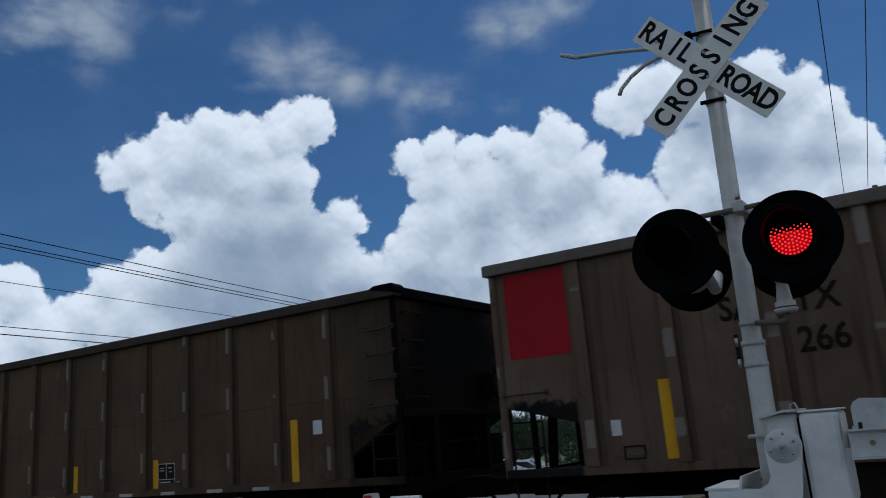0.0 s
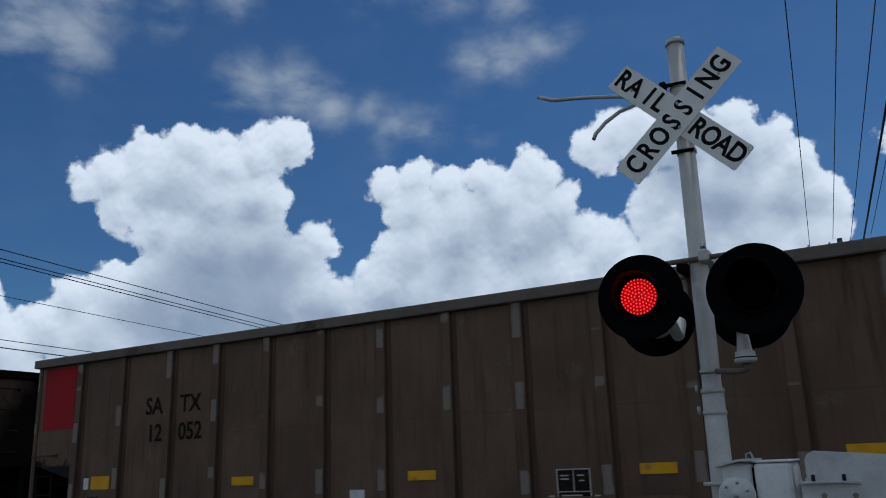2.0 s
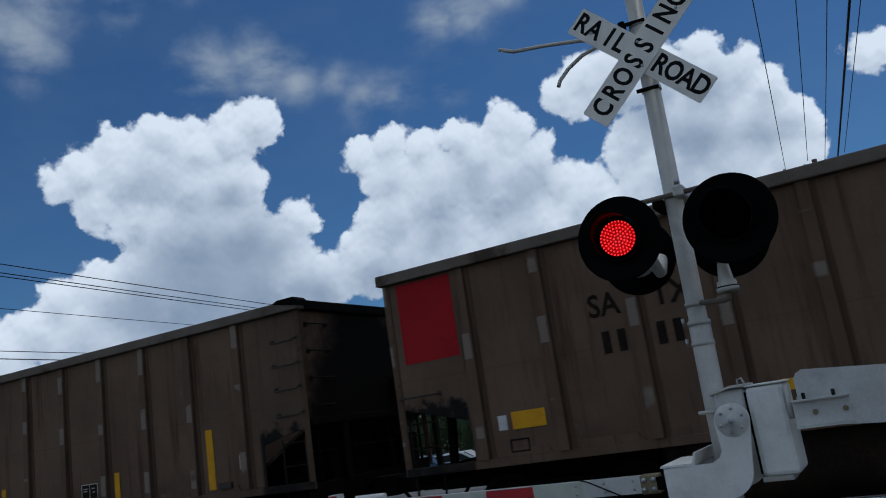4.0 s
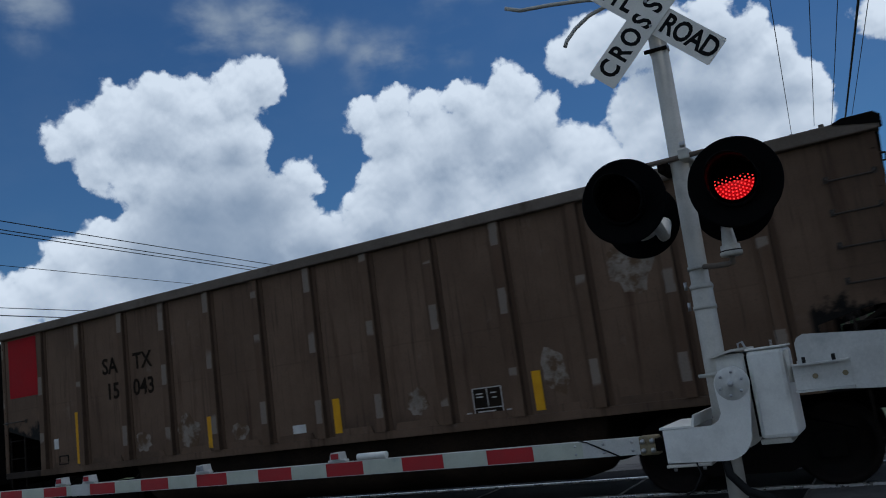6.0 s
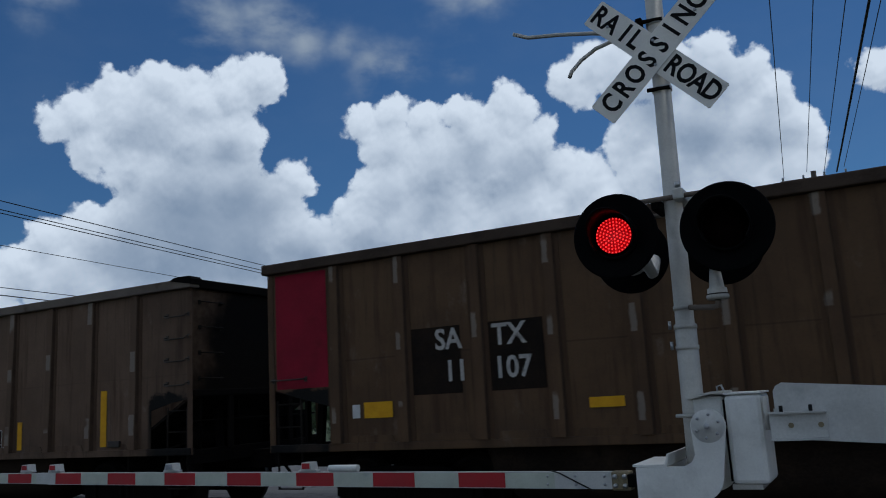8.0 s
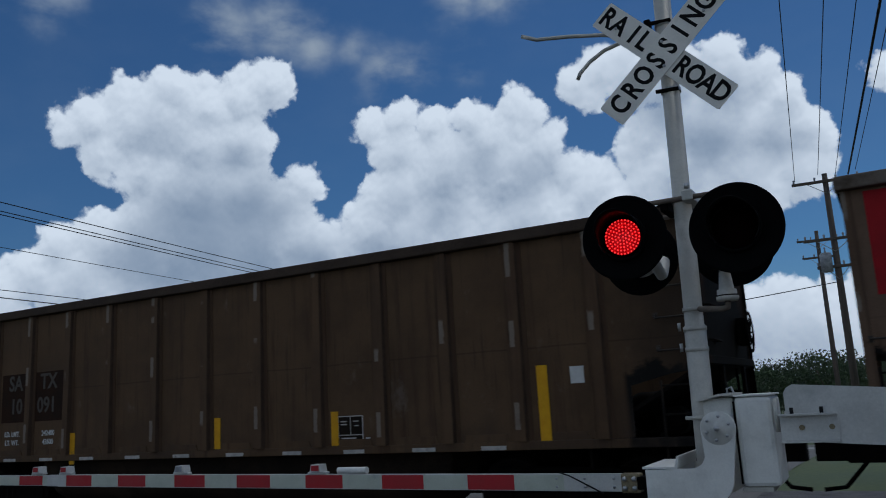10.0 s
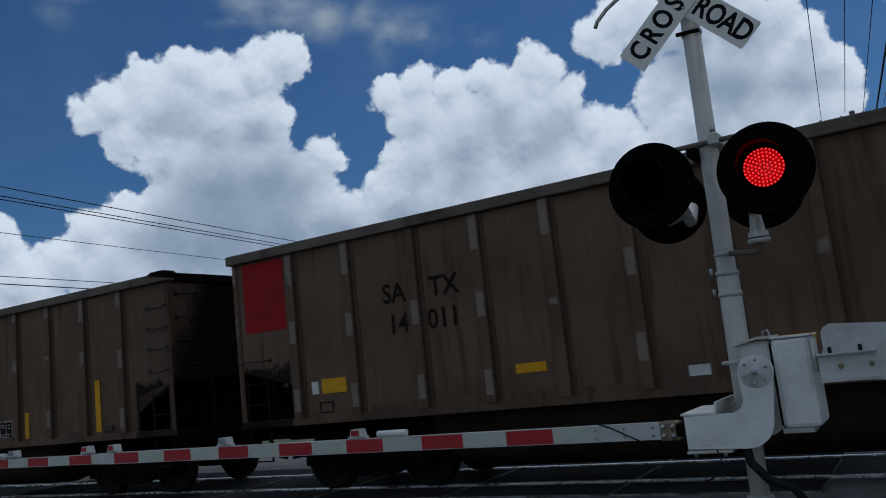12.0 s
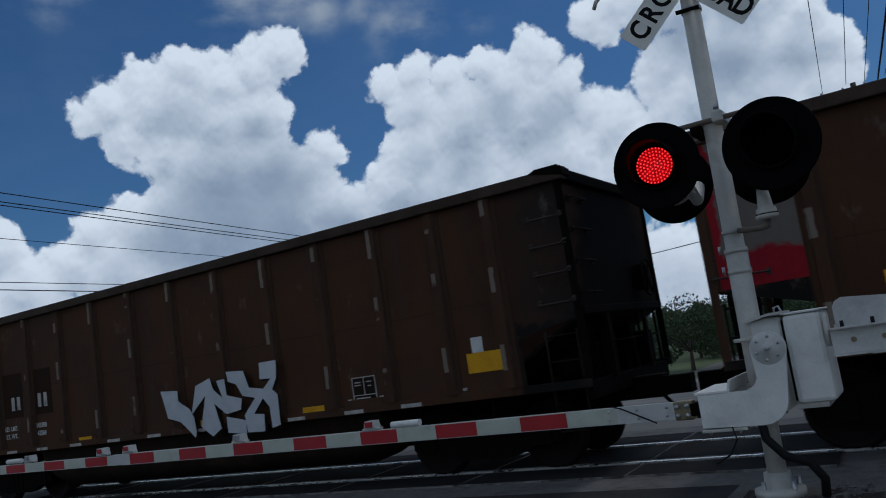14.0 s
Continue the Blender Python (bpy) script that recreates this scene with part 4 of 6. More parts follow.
STRIPES = {
    2: ((1.95, 1.68, 0.15, 0.44), (4.06, 1.68, 0.13, 0.44), (7.08, 1.68, 0.12, 0.42), (9.0, 1.66, 0.12, 0.46), (11.12, 1.67, 0.12, 0.42), (13.09, 1.71, 0.26, 0.44)),
    9: ((2.11, 1.63, 0.10, 0.88), (5.30, 1.44, 0.13, 0.48), (8.38, 1.46, 0.16, 0.56), (10.85, 1.44, 0.12, 0.48), (13.0, 1.66, 0.14, 0.90)),
    13: ((1.97, 1.50, 0.13, 0.98), (4.36, 1.25, 0.13, 0.52), (7.69, 1.40, 0.12, 0.46), (9.88, 1.40, 0.12, 0.46), (13.0, 1.60, 0.14, 0.90)),
    17: ((1.94, 1.77, 0.42, 0.20), (5.04, 1.65, 0.42, 0.13), (8.26, 1.63, 0.42, 0.14), (10.45, 1.63, 0.42, 0.13), (13.48, 1.75, 0.48, 0.26)),
    18: ((2.2, 1.13, 0.42, 0.12), (5.03, 1.14, 0.38, 0.14), (8.31, 1.17, 0.42, 0.14), (10.54, 1.17, 0.42, 0.13), (13.54, 1.53, 0.54, 0.26)),
}
BOARD = {14: 10.98, 17: 11.19, 18: 11.31}
TONE = {"grey": ("grey-brown", GREYBROWN, GREYBROWN_RIB), "brown": ("rust-brown", RUSTBROWN, RUSTBROWN_RIB), "umber": ("umber-brown", UMBER, UMBER_RIB)}


def word(words, size, mat, parent, x, z, y=FACE - 0.008, name="lettering", squeeze=0.92):
    key = (words, size, mat.name, squeeze)
    if key not in cache:
        cache[key] = text_mesh(words, size, mat, 0.002, 0.02 * size, squeeze)
    ob = part(name, cache[key], None, parent)
    ob.location = (x, y, z)
    return ob


def build_car(index):
    paint, panel, marks, ink, patched, stripes = FLEET[index]
    tone, sheet_mat, rib_mat = TONE[paint]
    ribs = RIBS if paint == "grey" or panel is CRIMSON else RIBS_TALL if stripes == TALL else RIBS_LATE
    panel_word = {RED: "red", DULLRED: "dull red", PINK: "faded pink", CRIMSON: "crimson", OVERSPRAY: "buffed grey"}[panel]
    car = thing("coal_car", f"{tone} ribbed steel coal hopper car with {panel_word} end panel", "rail car", group="coal cars of the train")
    for s in (-1, 1):
        y = s * HALF
        y0, y1 = sorted((y, y - s * 0.012))
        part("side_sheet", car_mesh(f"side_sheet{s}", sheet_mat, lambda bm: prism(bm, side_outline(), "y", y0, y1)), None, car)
        part("top_chord", car_mesh(f"top_chord{s}", CHORD if paint == "grey" else CHORD_BROWN, lambda bm: box(bm, -0.05, 15.03, min(y + s * 0.10, y - s * 0.10), max(y + s * 0.10, y - s * 0.10), 3.61, TOP, 0.02)), None, car, "weathered grey steel top rail")
        part("side_sill", car_mesh(f"side_sill{s}{ribs[1]}", sheet_mat, lambda bm: side_sill(bm, s, ribs)), None, car)
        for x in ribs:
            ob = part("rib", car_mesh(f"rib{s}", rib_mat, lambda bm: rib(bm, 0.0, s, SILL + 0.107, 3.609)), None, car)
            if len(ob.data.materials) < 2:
                ob.data.materials.append(FLANK_SHADE)
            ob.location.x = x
        for x in (0.0, CAR_LENGTH):
            part("corner_post", car_mesh(f"post{s}{x:.0f}", SOOT if paint != "grey" and x else rib_mat, lambda bm: end_post(bm, x, s)), None, car)
    for x, d in ((0.05, 1), (CAR_LENGTH - 0.05, -1)):
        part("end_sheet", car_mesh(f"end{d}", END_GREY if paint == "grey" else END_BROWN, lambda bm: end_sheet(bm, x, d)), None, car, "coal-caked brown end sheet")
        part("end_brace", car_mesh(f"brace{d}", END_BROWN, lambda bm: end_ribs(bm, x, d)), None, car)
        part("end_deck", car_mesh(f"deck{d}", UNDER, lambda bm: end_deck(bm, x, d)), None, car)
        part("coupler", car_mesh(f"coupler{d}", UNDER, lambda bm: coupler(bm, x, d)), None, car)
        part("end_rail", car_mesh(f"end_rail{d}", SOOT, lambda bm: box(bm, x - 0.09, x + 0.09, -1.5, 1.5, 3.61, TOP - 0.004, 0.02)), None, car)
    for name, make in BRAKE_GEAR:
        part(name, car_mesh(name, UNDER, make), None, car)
    # added black plate that keeps light from showing under the leading end
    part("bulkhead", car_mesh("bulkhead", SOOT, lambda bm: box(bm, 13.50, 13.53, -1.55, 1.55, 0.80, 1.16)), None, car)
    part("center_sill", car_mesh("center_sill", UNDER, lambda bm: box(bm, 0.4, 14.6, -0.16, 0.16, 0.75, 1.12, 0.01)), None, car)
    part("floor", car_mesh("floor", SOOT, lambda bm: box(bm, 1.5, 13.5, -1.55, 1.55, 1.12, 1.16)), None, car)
    for y0, y1 in ((-1.42, -0.18), (0.18, 1.42)):
        part("tub", car_mesh(f"tub{y0:.0f}", TUBPAINT, lambda bm: tub(bm, y0, y1)), None, car, "dusty black-brown rounded bottom trough")
    # coal-free load line: the bed is empty and dark
    for x in (1.95, 13.05):
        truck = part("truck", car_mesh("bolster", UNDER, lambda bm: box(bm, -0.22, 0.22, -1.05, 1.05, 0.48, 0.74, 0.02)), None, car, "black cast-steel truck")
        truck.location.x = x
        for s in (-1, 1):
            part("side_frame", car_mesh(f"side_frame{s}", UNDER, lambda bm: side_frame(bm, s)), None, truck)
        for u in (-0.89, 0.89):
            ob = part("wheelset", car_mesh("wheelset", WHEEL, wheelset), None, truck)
            ob.location = (u, 0, 0.457)
            wheels.append(ob)
    # hand grips and steps
    for z in (3.21, 2.86, 2.51, 2.14):
        part("grab_iron", car_mesh(f"grab{z}", GRAB, lambda bm: handhold(bm, 14.44, 14.90, z, FACE, 0.03)), None, car)
    part("grab_iron", car_mesh("grab_back", GRAB, lambda bm: handhold(bm, 0.08, 0.66, 2.06, FACE)), None, car)
    for z in (2.2, 2.6, 3.0, 3.4):
        ob = part("grab_iron", car_mesh("grab_end", LADDER, lambda bm: handhold(bm, -0.23, 0.23, 0.0, 0.0)), None, car)
        ob.location, ob.rotation_euler = (CAR_LENGTH - 0.03, -1.2, z), (0, 0, radians(90))
    part("step", car_mesh("step_front", LADDER, lambda bm: step_frame(bm, 14.42)), None, car)
    part("step", car_mesh("step_back", LADDER, lambda bm: step_frame(bm, 0.12)), None, car)
    # painted end panel
    low, left, wide = (2.50, 0.21, 0.84) if panel is RED else (1.93, 0.14, 0.91)
    ob = part("end_panel", car_mesh(f"panel{low}", panel, lambda bm: plate(bm, wide, 3.58 - low)), None, car, f"{panel_word} painted panel")
    ob.location = (left, FACE - 0.001, low)
    # road mark and number, split by a post: the first half ends at it, the second begins after it
    spread = paint != "grey" and panel is not CRIMSON
    z_mark, z_number = (2.42, 2.01) if patched else (2.74, 2.31)
    ends, begins = NUMBER_AT.get(index, (3.25, 3.62) if not patched else (3.17, 3.58) if not spread else (2.96, 3.44))
    for i, (w, z) in enumerate(((marks[0], z_mark), (marks[1], z_mark), (marks[2], z_number), (marks[3], z_number))):
        if patched and i < 2:
            ob = part("black_patch", car_mesh("black_patch", PATCHBROWN if spread else BLACKPATCH, lambda bm: plate(bm, 0.78, 0.86)), None, car, "black painted number patch")
            ob.location = (2.36 if i == 0 else 3.32 if spread else 3.50, FACE - 0.001, 1.74)
        if w.startswith("#"):
            n = int(w[1:])
            for j in range(n):
                ob = part("number_bar", car_mesh("number_bar", ink, lambda bm: plate(bm, 0.10, 0.26)), None, car)
                ob.location = (begins + j * 0.19 if i % 2 else ends - 0.10 - j * 0.19, FACE - 0.004, z - 0.13)
        elif w:
            ob = word(w, 0.375, ink, car, 0, z, FACE - 0.008)
            half = max(v.co.x for v in ob.data.vertices)
            ob.location.x = begins + half if i % 2 else ends - half
    if spread:
        weights = LOAD.get(index)
        for j, z in ((0, 1.53), (1, 1.38)):
            word(("LD. LMT.", "LT. WT.")[j], 0.125, PLACARD, car, 2.70, z)
            if weights:
                word(weights[j], 0.125, PLACARD, car, 3.70, z)
            else:
                ob = part("number_bar", car_mesh("weight_bar", WORNWHITE, lambda bm: plate(bm, 0.36, 0.07)), None, car, "small illegible white figures")
                ob.location = (3.56, FACE - 0.004, z - 0.035)
    # stripes, by their centres
    if index in STRIPES:
        marks_at = STRIPES[index]
    elif stripes == TALL and not spread:
        marks_at = ((2.13, 1.63, 0.13, 0.88), (5.30, 1.44, 0.13, 0.48), (8.39 if patched else 7.76, 1.44, 0.12, 0.48), (10.85, 1.44, 0.12, 0.48), (13.0, 1.66, 0.14, 0.90))
    elif stripes == TALL:
        marks_at = ((1.97, 1.64, 0.13, 0.92), (5.09, 1.40, 0.12, 0.46), (7.69, 1.40, 0.12, 0.46), (9.88, 1.40, 0.12, 0.46), (13.0, 1.60, 0.14, 0.90))
    else:
        marks_at = ((1.86, 1.58, 0.45, 0.21), (5.0, 1.54, 0.42, 0.12), (8.08, 1.54, 0.42, 0.12), (11.15, 1.54, 0.42, 0.12), (13.31, 1.59, 0.50, 0.25))
    for x, z, w, h in marks_at:
        ob = part("reflector_stripe", car_mesh(f"stripe{w}{h}", YELLOW, lambda bm: plate(bm, w, h)), None, car, "yellow reflective stripe")
        ob.location = (x - w / 2, FACE - 0.0105, z - h / 2)
    # stencils and placards
    ob = part("stencil_board", car_mesh("stencil_board", WORNWHITE, stencil_board), None, car, "white stencilled data board")
    board_x = BOARD.get(index, 9.93)
    ob.location = (board_x, FACE - 0.004, 1.22)
    ob = part("stencil_ground", car_mesh("stencil_ground", BLACKPATCH, lambda bm: plate(bm, 0.42, 0.344)), None, car)
    ob.location = (board_x, FACE - 0.001, 1.22)
    for x, z, w, h in ((13.36, 1.66 if index == 18 else 1.81, 0.17, 0.20),) if spread else ((13.58, 1.46, 0.17, 0.20), (1.44, 1.48, 0.12, 0.18), (6.93, 1.26, 0.24, 0.12)):
        ob = part("placard", car_mesh(f"placard{w}", PLACARD, lambda bm: plate(bm, w, h)), None, car, "small white placard")
        ob.location = (x, FACE - 0.001, z)
    part("corner_cap", car_mesh("corner_cap", UNDER, lambda bm: prism(bm, [(14.60, TOP - 0.01), (14.70, TOP + 0.030), (15.00, TOP + 0.030), (15.06, TOP - 0.02), (15.06, TOP - 0.10), (15.03, TOP - 0.10), (14.62, TOP - 0.02)], "y", FACE - 0.115, FACE + 0.13)), None, car, "black rounded cap on the top corner")
    ob = part("stencil_bar", car_mesh("stencil_bar", WORNWHITE, lambda bm: plate(bm, 0.36, 0.035)), None, car, "small illegible white stencil")
    ob.location = (13.02, FACE - 0.002, 1.19)
    if paint == "grey":
        ob = part("routing_box", car_mesh("routing_box", GRAB, lambda bm: box(bm, 0, 0.26, -0.05, 0.02, 0, 0.10, 0.008)), None, car)
        ob.location = (13.15, FACE, 1.20)
        ob = part("routing_frame", car_mesh("routing_frame", LADDER, lambda bm: [box(bm, *q) for q in ((0, 0.26, -0.012, 0, 0, 0.02), (0, 0.26, -0.012, 0, 0.14, 0.16), (0, 0.02, -0.012, 0, 0.02, 0.14), (0.24, 0.26, -0.012, 0, 0.02, 0.14))]), None, car, "dark steel card frame")
        ob.location = (1.56, FACE, 1.20)
    elif spread:
        for x in (1.65, 2.69, 3.70, 4.75, 5.86, 6.95, 8.05, 9.13, 10.2, 11.3, 12.3):
            ob = part("sill_label", car_mesh("sill_label", WORNWHITE, lambda bm: plate(bm, 0.34, 0.05)), None, car, "worn white strip on the sill")
            ob.location = (x - 0.17, FACE - 0.031, 1.060)
    return car


wheels = []
cars = [build_car(i) for i in range(len(FLEET))]


def build_graffiti(car):
    """Silver block letters with black shadows, sprayed over sheet and posts."""
    strokes = [
        [(7.32, 1.80), (7.73, 1.77), (7.73, 1.60), (7.98, 1.45), (8.07, 1.30), (8.10, 1.07), (8.06, 0.98), (7.92, 1.11), (7.74, 1.26), (7.45, 1.34)],
        [(8.18, 1.80), (8.52, 1.89), (8.58, 1.70), (8.78, 1.54), (8.67, 1.83), (8.85, 1.84), (8.87, 1.58), (9.19, 1.50), (9.15, 1.33), (8.83, 1.29), (8.57, 1.48), (8.68, 1.08), (8.47, 0.97), (8.23, 1.14), (8.39, 1.63), (8.02, 1.35)],
        [(8.91, 1.95), (9.28, 1.92), (9.37, 1.65), (9.67, 1.60), (9.85, 1.74), (9.62, 1.75), (9.64, 2.00), (9.99, 2.00), (9.96, 1.74), (9.85, 1.57), (9.95, 1.49), (9.94, 1.03), (9.77, 1.00), (9.76, 1.32), (9.64, 1.46), (9.42, 1.24), (9.63, 1.22), (9.61, 0.96), (9.25, 0.97), (9.22, 1.24), (9.48, 1.48), (9.22, 1.54), (9.10, 1.73), (8.93, 1.79)],
        [(8.82, 1.25), (9.23, 1.16), (9.22, 0.95), (8.82, 1.00)],
    ]
    for outline in strokes:
        part("graffiti", shape(prism, [(x + 0.035, z - 0.03) for x, z in outline], "y", FACE - 0.102, FACE - 0.096), BLACKPATCH, car, "black sprayed shadow")
        part("graffiti", shape(prism, outline, "y", FACE - 0.109, FACE - 0.104), SPRAY, car, "silver sprayed block letter")


build_graffiti(cars[18])


def build_scrawl(car, loops, mat, r=0.014, y=FACE - 0.006):
    """Thin sprayed outlines on the lower sheet."""
    for pts in loops:
        part("scrawl", shape(tube, [(x, y, z) for x, z in pts], r, 5), mat, car, "thin white sprayed line")


heart = []
for j in range(25):
    a = 2 * math.pi * j / 24
    heart.append((4.84 + 0.0095 * 16 * math.sin(a) ** 3, 0.70 + 0.0085 * (13 * math.cos(a) - 5 * math.cos(2 * a) - 2 * math.cos(3 * a) - math.cos(4 * a))))
build_scrawl(cars[16], [heart], WORNWHITE, 0.010, -1.424)
OLDCHALK = material("chalky_overspray", (0.18, 0.145, 0.115), (0.30, 0.25, 0.205), 0.9, 0.0, 6.0, 60.0, 0.1, (0.12, 0.075, 0.045), (0.42, 0.56), gloss=0.1)


def build_smudge(car, x, z, w, h, seed):
    """A ragged, buffed-over patch of pale paint."""
    rng = random.Random(seed)
    pts = []
    for j in range(18):
        a = 2 * math.pi * j / 18
        q = rng.uniform(0.65, 1.0)
        pts.append((x + w * q * math.cos(a), z + h * q * math.sin(a)))
    part("smudge", shape(prism, pts, "y", FACE - 0.0035, FACE - 0.0005), OLDCHALK, car, "pale buffed-over paint")


for x, z, w, h, seed in ((3.75, 1.42, 0.22, 0.2, 1), (4.8, 1.5, 0.28, 0.32, 2), (9.1, 1.5, 0.2, 0.22, 3), (11.1, 1.65, 0.2, 0.36, 4), (12.25, 2.75, 0.32, 0.45, 5), (5.9, 1.4, 0.2, 0.16, 6)):
    build_smudge(cars[8], x, z, w, h, seed)


# ---- crossing signal ----
MX, MY, LEAN = -1.205, 6.05, 0.012   # the mast, a degree out of plumb


def mast_x(z):
    return MX + LEAN * (z - 1.7)


def ring(bm, z, r, h=0.03):
    lathe(bm, (mast_x(z), MY, z), (0, 0, 1), [(-h / 2, r - 0.01), (-h / 2, r), (h / 2, r), (h / 2, r - 0.01)], 24)


def build_mast():
    mast = thing("signal_mast", "silver-painted steel crossing signal mast on a concrete footing", "signal mast")
    bm = shape(lathe, (mast_x(0), MY, 0), (LEAN, 0, 1), [(0.42, 0.0), (0.42, 0.066), (1.0, 0.066), (1.02, 0.079), (2.12, 0.078), (2.13, 0.068), (4.86, 0.066), (4.86, 0.0)], 28)
    part("pole", bm, MASTPAINT, mast)
    bm = shape(lathe, (mast_x(4.84), MY, 4.84), (0, 0, 1), [(0.0, 0.066), (0.0, 0.075), (0.045, 0.072), (0.06, 0.0)], 24)
    part("cap", bm, MASTPAINT, mast)
    for z in (4.47, 3.93, 3.06, 2.24, 2.10, 1.95):
        part("clamp_band", shape(ring, z, 0.084 if z < 2.2 else 0.076), BOLT if z > 3 else MASTPAINT, mast, "steel clamp band")
    for z in (2.12, 1.97):
        part("band_bolt", shape(tube, [(MX - 0.10, MY - 0.03, z - 0.03), (MX - 0.10, MY - 0.03, z + 0.03)], 0.012, 8), BOLT, mast)
    bm = bmesh.new()
    lathe(bm, (mast_x(0.4), MY, 0.38), (0, 0, 1), [(0.0, 0.0), (0.0, 0.17), (0.05, 0.17), (0.06, 0.10), (0.16, 0.09), (0.16, 0.0)], 20)
    part("base_flange", bm, MASTPAINT, mast)
    for j in range(4):
        a = math.pi / 4 + j * math.pi / 2
        part("anchor_bolt", shape(tube, [(MX + 0.14 * math.cos(a), MY + 0.14 * math.sin(a), 0.38), (MX + 0.14 * math.cos(a), MY + 0.14 * math.sin(a), 0.49)], 0.016, 8), BOLT, mast)
    part("footing", shape(box, MX - 0.24, MX + 0.24, MY - 0.24, MY + 0.24, -0.3, 0.38, 0.03), OLDCONCRETE, mast, "dark weathered concrete footing")
    part("drop_cable", shape(tube, [(MX - 0.02, 5.86, 0.98), (MX + 0.0, 5.84, 0.80), (MX + 0.10, 5.84, 0.68), (MX + 0.24, 5.88, 0.62), (MX + 0.30, 5.95, 0.5), (MX + 0.28, 6.0, 0.38)], 0.03, 10), CABLE, mast, "black ribbed cable")
    # broken-off conduit ends behind the sign
    part("wire_conduit", shape(tube, [(MX, 6.13, 4.45), (-1.45, 6.14, 4.50), (-1.7, 6.1, 4.56), (-1.95, 6.02, 4.585), (-2.20, 5.95, 4.60), (-2.32, 5.93, 4.655)], 0.017, 8), MASTPAINT, mast)
    part("wire_conduit", shape(tube, [(MX, 6.14, 4.43), (-1.5, 6.13, 4.47), (-1.68, 6.1, 4.42), (-1.80, 6.07, 4.34), (-1.88, 6.04, 4.25), (-1.90, 6.03, 4.20)], 0.017, 8), MASTPAINT, mast)
    part("junction_clip", shape(box, MX - 0.11, MX - 0.06, 5.98, 6.04, 4.44, 4.53, 0.008), BLACKSHEET, mast)
    return mast


def build_crossbuck():
    """Two blades at right angles; the lettered one on top is CROSSING."""
    sign = thing("crossbuck_sign", "white reflective crossbuck sign lettered RAIL ROAD CROSSING in black", "road sign", pose(-1.188, 5.955, 4.20, 0, 0, 8.5))
    for name, turn, lift in (("railroad_blade", 45.0, 0.0), ("crossing_blade", -45.0, -0.012)):
        bm = shape(box, -0.61, 0.61, -0.0035, 0.0035, -0.1145, 0.1145)
        bmesh.ops.bevel(bm, geom=[e for e in bm.edges if abs((e.verts[0].co - e.verts[1].co).y) > 0.005], offset=0.008, segments=2, affect="EDGES")
        blade = part(name, bm, SIGNWHITE, sign)
        blade.location, blade.rotation_euler = (0, lift, 0), (0, radians(turn), 0)
        if turn > 0:
            words = (("RAIL", -0.365), ("ROAD", 0.36))
        else:
            words = (("CROSSING", 0.0),)
        for w, x in words:
            for i, ch in enumerate(w):
                step = 0.118 if len(w) == 4 else 0.142
                u = x + (i - (len(w) - 1) / 2) * step + (0.02 if ch == "I" and len(w) == 4 else 0)
                ob = part("letter", text_mesh(ch, 0.215, SIGNBLACK, 0.001, 0.0060, 0.80), None, blade, "black letter")
                ob.location = (u, -0.0046, 0.0)
    for x, z in ((0.0, 0.10), (0.0, -0.10), (-0.33, 0.28), (0.33, 0.28)):
        part("sign_bolt", shape(lathe, (x, -0.0165, z), (0, -1, 0), [(0, 0.012), (0.008, 0.011), (0.01, 0.0)], 10), BOLT, sign)
    for z in (0.28, -0.28):
        part("bracket", shape(box, -0.085, 0.085, 0.012, 0.04, z - 0.013, z + 0.013, 0.004), UNDER, sign, "dark mounting bracket")
    return sign


LENS_OUT, LENS_IN = -0.028, 0.060      # the lens before and behind the dark lamp face


